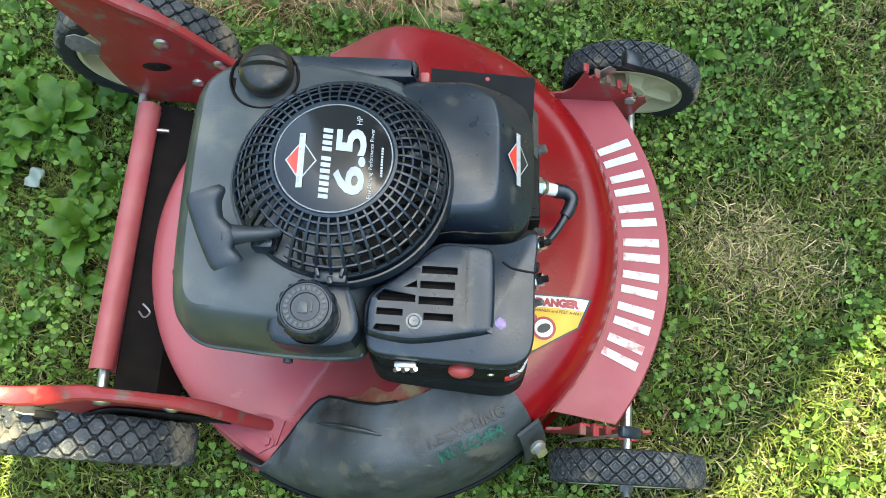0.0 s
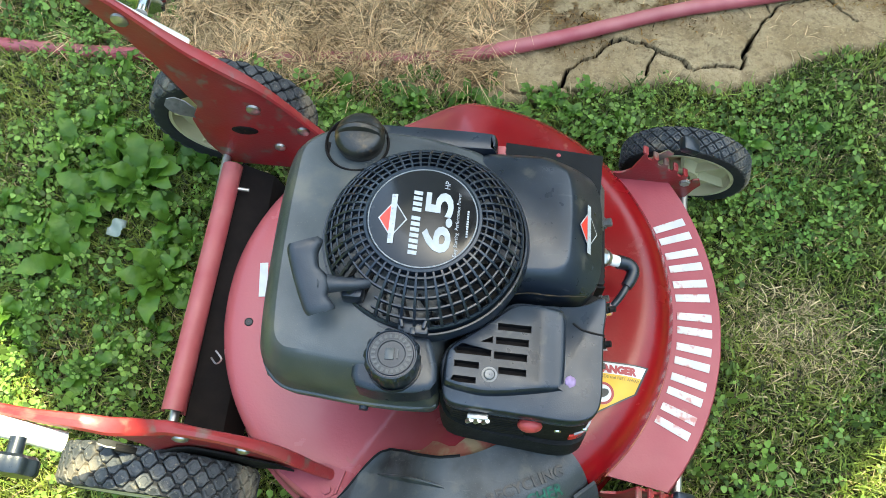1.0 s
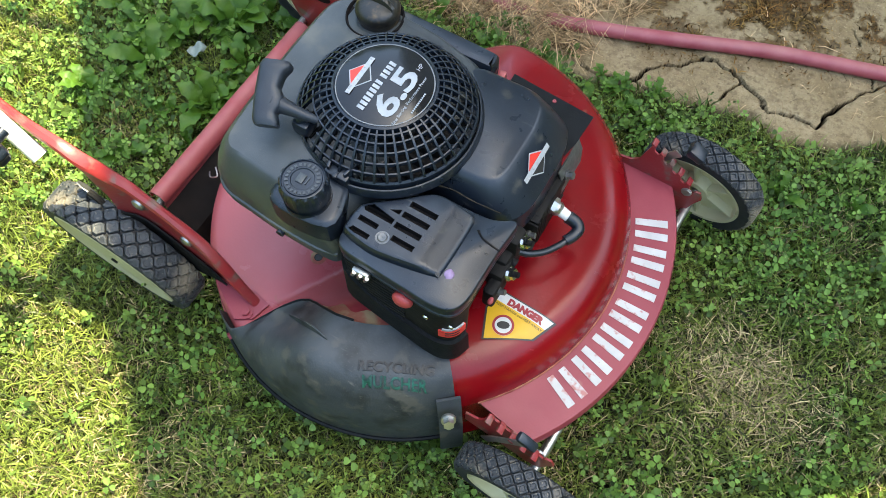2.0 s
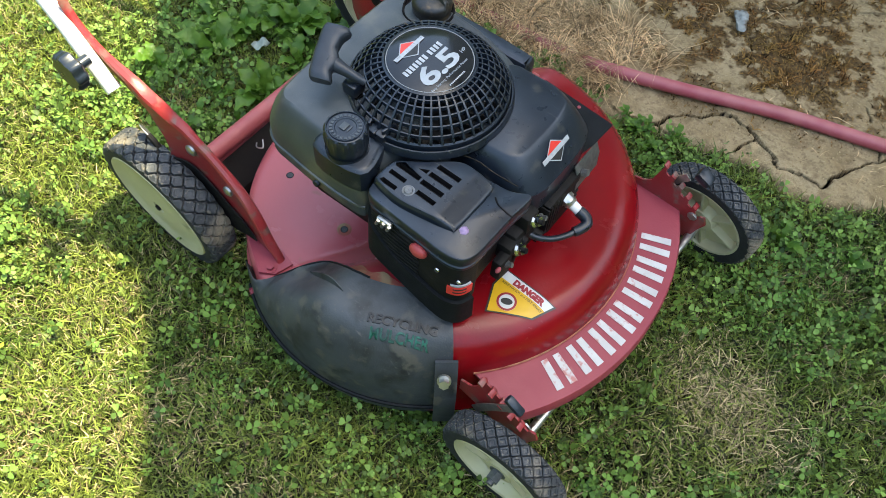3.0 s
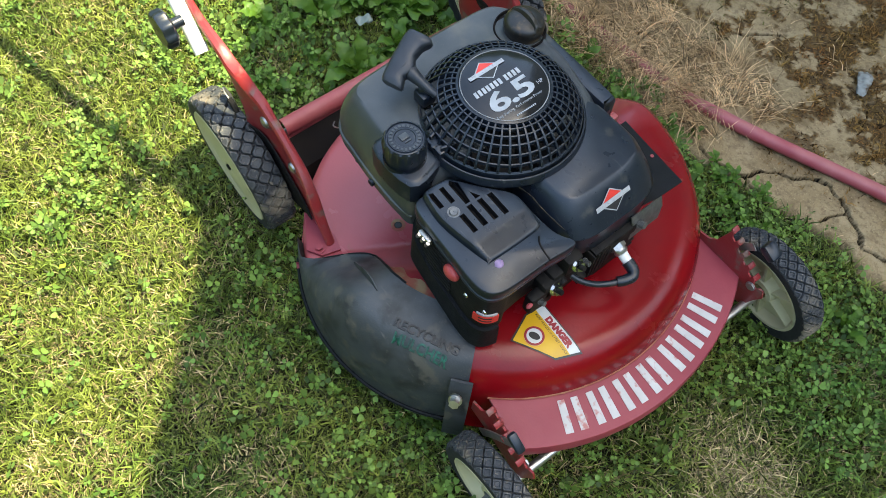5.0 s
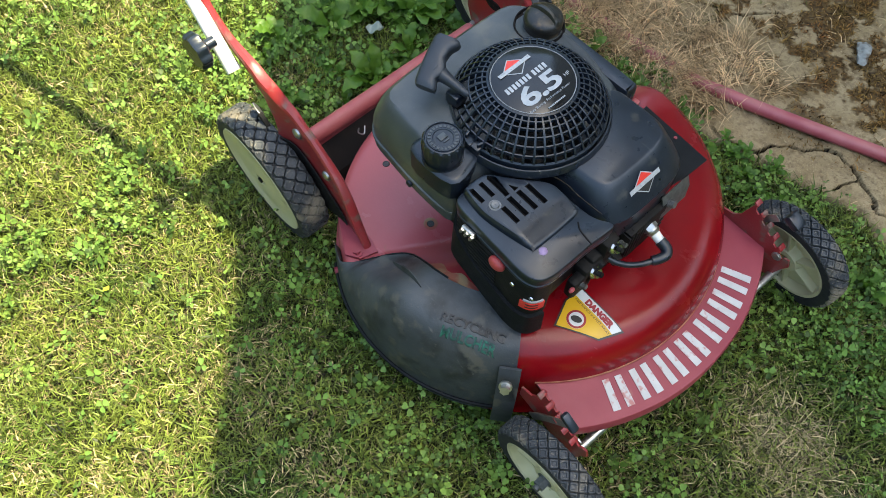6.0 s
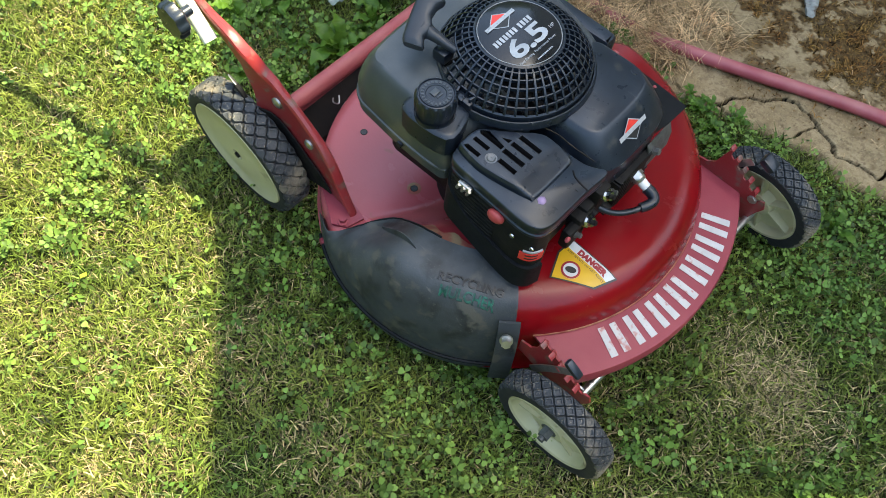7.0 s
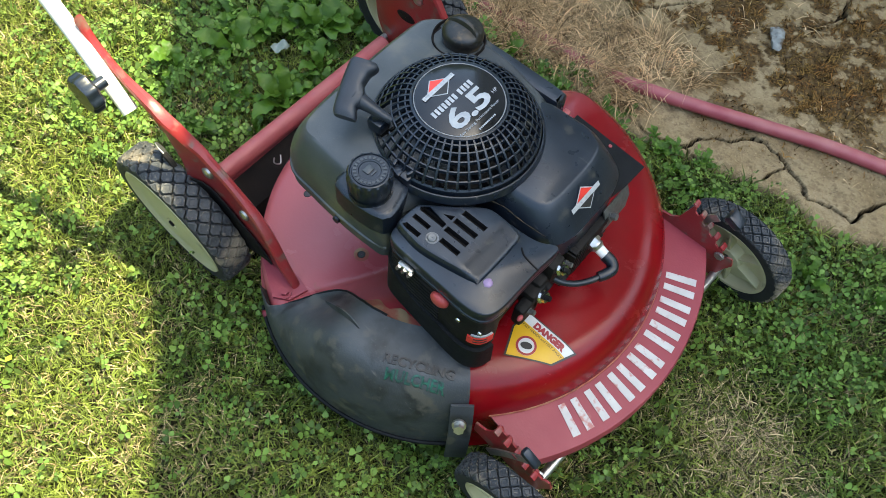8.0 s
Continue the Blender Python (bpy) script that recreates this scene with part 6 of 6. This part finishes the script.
HOLES = [[(x0, y - w / 2 + 0.0005), (x1, y - w / 2 - 0.0005), (x1, y + w / 2 - 0.0005), (x0, y + w / 2 + 0.0005)] for x0, x1, y, w in SLOTS] + [[(-0.031, 0.1785), (-0.019, 0.1780), (-0.019, 0.1850)]]


def inside(p, poly):
    odd = False
    for (ax, ay), (bx, by) in zip(poly, poly[1:] + poly[:1]):
        if (ay > p.y) != (by > p.y) and p.x < ax + (p.y - ay) / (by - ay) * (bx - ax):
            odd = not odd
    return odd


bm = bmesh.new()
shell(bm, RAISED, [(0.0, 0.366), (0.0006, 0.3715), (0.0016, 0.3752), (0.0032, 0.3775), (0.0055, 0.3785)], 4)
topf = max(bm.faces, key=lambda f: (len(f.verts), f.calc_center_median().z))
ring = topf.verts[:]
bmesh.ops.delete(bm, geom=[topf], context="FACES_ONLY")
loops = [list(range(len(ring)))]
pool = ring[:]
for hole in HOLES:
    loops.append(list(range(len(pool), len(pool) + len(hole))))
    pool += [bm.verts.new((px, py, 0.3785)) for px, py in hole]
outer = [(v.co.x, v.co.y) for v in ring]
fixed = len(pool)
for i in range(8):
    for j in range(26):
        p = Vector((0.0255 + 0.0029 * i, 0.138 + 0.0032 * j))
        if inside(p, outer) and min((p - Vector(q)).length for q in outer) > 0.0012:
            pool.append(bm.verts.new((p.x, p.y, 0.3785)))
flat = [v.co.xy for v in pool]
edges = [(lp[i], lp[(i + 1) % len(lp)]) for lp in loops for i in range(len(lp))]
co, _, tris, origin, _, _ = delaunay_2d_cdt(flat, edges, [], 1, 1e-7)


for tri in tris:
    mid = sum((co[i] for i in tri), Vector((0, 0))) / 3
    if inside(mid, [(v.co.x, v.co.y) for v in ring]) and not any(inside(mid, hole) for hole in HOLES) and all(origin[i] for i in tri):
        try:
            bm.faces.new([pool[origin[i][0]] for i in tri])
        except ValueError:
            pass
for v in bm.verts:
    v.co.z -= 0.0085 * max(0.0, (v.co.z - 0.366) / 0.0125) * sstep(0.024, 0.056, v.co.x) ** 0.9
part("louvre_panel", bm, BLACK, air, "raised slotted panel", angle=28)
for hole in HOLES:
    bm = bmesh.new()
    loft(bm, [[Vector((px, py, z)) for px, py in hole] for z in (0.3690, 0.3784)], True, True, False)
    part("slot", bm, FLAP, air, "dark slot")
bm = bmesh.new()
lathe(bm, [(0.0005, 0.3798), (0.0045, 0.3802), (0.0052, 0.3795), (0.0056, 0.3786), (0.0076, 0.3788), (0.0082, 0.3778)], 28, Matrix.Translation((-0.0203, 0.1460, 0)))
part("cover_screw", bm, DULL_STEEL, air, "zinc cover screw")
bm = bmesh.new()
bmesh.ops.create_icosphere(bm, subdivisions=2, radius=0.0060, matrix=Matrix.Translation((0.059, 0.1490, 0.3665)) @ Matrix.Diagonal((1, 1, 0.45, 1)))
for v in bm.verts:
    v.co += Vector((1, 1, 0)) * 0.0016 * noise.noise(v.co * 300)
part("seal_dot", bm, PURPLE, air, "smeared purple paint dot")
bm = bmesh.new()
tube(bm, [(0.0915, 0.1985, 0.3666), (0.080, 0.2000, 0.3672), (0.068, 0.2030, 0.3672), (0.0600, 0.2090, 0.3670)], 0.0011, 8, 5)
part("cover_step", bm, FLAP, air, "dark step line")
# second lip and body below the cover
bm = bmesh.new()
shell(bm, AIR, [(0.004, 0.3400), (0.0012, 0.3415), (0.0008, 0.3470), (0.0030, 0.3490)], 5)
part("lower_lip", bm, BLACK, air, "black rim below the cover")
BODY = AIR[:8] + [(0.0880, 0.145), (0.0815, 0.153), (0.079, 0.175), (0.078, 0.205), (0.075, 0.222)] + AIR[14:]
bm = bmesh.new()
shell(bm, BODY, [(0.004, 0.250), (0.0025, 0.262), (0.0020, 0.30), (0.0020, 0.3475)], 5)
body = part("air_cleaner_body", bm, DARK, mower, "black ribbed air cleaner body", angle=32)
for k in range(9):
    bm = bmesh.new()
    z = 0.334 - 0.008 * k
    tube(bm, [(-0.056, 0.1202, z), (-0.02, 0.1158, z), (0.008, 0.1138, z), (0.022, 0.1130, z)], 0.0016, 6, 3)
    part("grille_bar", bm, DARK, body)
# guard plate sloping down to the deck
bm = bmesh.new()
def round_body(lift, heights):
    out = []
    for i, z in enumerate(heights):
        a, b = Vector(AIR[i - 1] if i else AIR[-1]), Vector(AIR[i + 1])
        d = (b - a).normalized()
        out.append((AIR[i][0] + d.y * lift, AIR[i][1] - d.x * lift, z))
    return out


top = round_body(0.0025, (0.338, 0.312, 0.280, 0.270, 0.266, 0.266, 0.266, 0.266))
low = round_body(0.0045, (0.262, 0.250, 0.238, 0.226, 0.221, 0.219, 0.219, 0.219))
ins = round_body(-0.0040, (0.262, 0.250, 0.238, 0.226, 0.221, 0.219, 0.219, 0.219))
tin = round_body(-0.0040, (0.338, 0.312, 0.280, 0.270, 0.266, 0.266, 0.266, 0.266))
lines = [smooth_line(q, 4) for q in (top, low, ins, tin)]
loft(bm, [[ln[i] for ln in lines] for i in range(len(lines[0]))])
guard = part("engine_guard", bm, GUARD, mower, "black plastic side guard", angle=40)
AIR_SHIFT = Vector((-0.004, -0.007, 0))
for ob in (air, body, guard):
    ob.location += AIR_SHIFT
# label on the rounded corner of the body
def corner_band(z0, z1, lift, t0, t1):
    """A thin strip that follows the body's corner."""
    b = bmesh.new()
    line = smooth_line([(px, py, 0) for px, py in AIR[3:10]], 8)
    k0, k1 = int(t0 * (len(line) - 1)), int(t1 * (len(line) - 1))
    rows = []
    for i in range(k0, k1 + 1):
        d = (line[min(i + 1, len(line) - 1)] - line[max(i - 1, 0)]).normalized()
        out = Vector((d.y, -d.x, 0))
        p, q = line[i] + out * lift, line[i] - out * 0.0016
        rows.append([Vector((p.x, p.y, z0)), Vector((p.x, p.y, z1)), Vector((q.x, q.y, z1)), Vector((q.x, q.y, z0))])
    loft(b, rows)
    return b


part("body_label", corner_band(0.2845, 0.3010, 0.0004, 0.30, 0.66), RED_PRINT, body, "red printed label")
part("label_bar", corner_band(0.3040, 0.3070, 0.0004, 0.34, 0.64), SILVER, body, "pale printed bar")
for z in (0.2965, 0.2895):
    part("print_line", corner_band(z, z + 0.0022, 0.0008, 0.38, 0.58), DARK_PRINT, body, "dark printed line")
for px, py, pz in ((0.0800, 0.1150, 0.3170), (0.052, 0.1095, 0.3230)):
    bm = bmesh.new()
    lathe(bm, [(0.0004, 0.002), (0.0030, 0.0015), (0.0036, 0.0)], 14, Matrix.Translation((px, py, pz)) @ Matrix.Rotation(radians(90), 4, "X"))
    part("rivet", bm, CHROME, body, "bright rivet")
# red primer bulb and wire clip
bm = bmesh.new()
bmesh.ops.create_uvsphere(bm, u_segments=20, v_segments=12, radius=0.0100, matrix=Matrix.Translation((0.0235, 0.1100, 0.3360)) @ Matrix.Diagonal((1.25, 0.75, 0.95, 1)))
part("primer_bulb", bm, PRIMER, body, "soft red rubber primer bulb")
bm = bmesh.new()
box(bm, (-0.0285, 0.1120, 0.3440), (0.021, 0.007, 0.011), 0.002)
for cx in (-0.0365, -0.0285, -0.0205):
    rod(bm, (cx - 0.002, 0.1085, 0.3370), (cx + 0.002, 0.1080, 0.3480), 0.0024, 10)
part("clip", bm, STEEL, body, "bright spring clip")

# ---- spark plug and front fittings ----
bm = bmesh.new()
rod(bm, (0.088, 0.3215, 0.2735), (0.101, 0.3215, 0.2685), 0.0112, 6)
rod(bm, (0.101, 0.3215, 0.2685), (0.104, 0.3215, 0.2674), 0.0090, 20)
rod(bm, (0.104, 0.3215, 0.2674), (0.108, 0.3215, 0.2658), 0.0101, 20, 0.0080)
plug = part("spark_plug", bm, STEEL, mower, "zinc spark plug hexagon with white insulator")
bm = bmesh.new()
rod(bm, (0.106, 0.3215, 0.2666), (0.123, 0.3210, 0.2595), 0.0074, 20, 0.0066)
part("insulator", bm, CERAMIC, plug, "white ceramic insulator")
bm = bmesh.new()
tube(bm, [(0.119, 0.321, 0.261), (0.131, 0.3205, 0.257), (0.1375, 0.314, 0.255), (0.135, 0.303, 0.2535), (0.130, 0.294, 0.2525)], lambda t: 0.0085 - 0.0018 * t, 14, 6)
part("plug_boot", bm, BLACK, plug, "black rubber plug boot")
bm = bmesh.new()
tube(bm, [(0.132, 0.297, 0.2530), (0.124, 0.282, 0.2510), (0.112, 0.266, 0.2520), (0.098, 0.253, 0.2580), (0.084, 0.246, 0.266), (0.070, 0.243, 0.272)], 0.0042, 12, 8)
part("ignition_lead", bm, BLACK, plug, "black ignition lead")
for bx, by, bz, big in ((0.0935, 0.2405, 0.309, 0.0068), (0.0935, 0.210, 0.281, 0.0072), (0.0960, 0.3535, 0.294, 0.0050), (0.0930, 0.258, 0.296, 0.0036), (0.0930, 0.188, 0.272, 0.0036)):
    bm = bmesh.new()
    hexagon(bm, (bx, by, bz), big, 0.010, (0.9, 0.05, 0.42), big * 1.35)
    bolt = part("engine_bolt", bm, CHROME if big > 0.006 else DULL_STEEL, engine, "zinc engine bolt")
    if big > 0.006:
        bm = bmesh.new()
        rod(bm, Vector((bx, by, bz)) + Vector((0.009, 0.0005, 0.004)), Vector((bx, by, bz)) + Vector((0.0135, 0.0007, 0.006)), big * 0.5, 14)
        part("stud", bm, DARK, bolt, "dark threaded stud end")
bm = bmesh.new()
box(bm, (0.078, 0.235, 0.268), (0.026, 0.050, 0.060), 0.006)
box(bm, (0.086, 0.195, 0.262), (0.016, 0.040, 0.040), 0.005)
rod(bm, (0.07, 0.262, 0.255), (0.099, 0.262, 0.248), 0.009, 16)
rod(bm, (0.075, 0.225, 0.285), (0.097, 0.225, 0.280), 0.006, 14)
part("carburettor", bm, DARK, engine, "dark carburettor and linkage")
for c, size in (((0.081, 0.2405, 0.303), (0.026, 0.026, 0.034)), ((0.082, 0.210, 0.275), (0.024, 0.030, 0.034))):
    bm = bmesh.new()
    box(bm, c, size, 0.005)
    part("engine_boss", bm, DARK, engine, "dark cast boss behind a bolt")
for k in range(5):
    bm = bmesh.new()
    box(bm, (0.084, 0.274 + 0.007 * k, 0.268), (0.030, 0.0028, 0.052), 0.0008)
    part("cooling_fin", bm, DARK, engine, "thin dark cooling fin")
bm = bmesh.new()
bmesh.ops.create_uvsphere(bm, u_segments=14, v_segments=8, radius=0.0042, matrix=Matrix.Translation((0.093, 0.170, 0.280)) @ Matrix.Diagonal((0.8, 1.2, 0.8, 1)))
part("control_tag", bm, RED_TUBE, engine, "small red control tag")
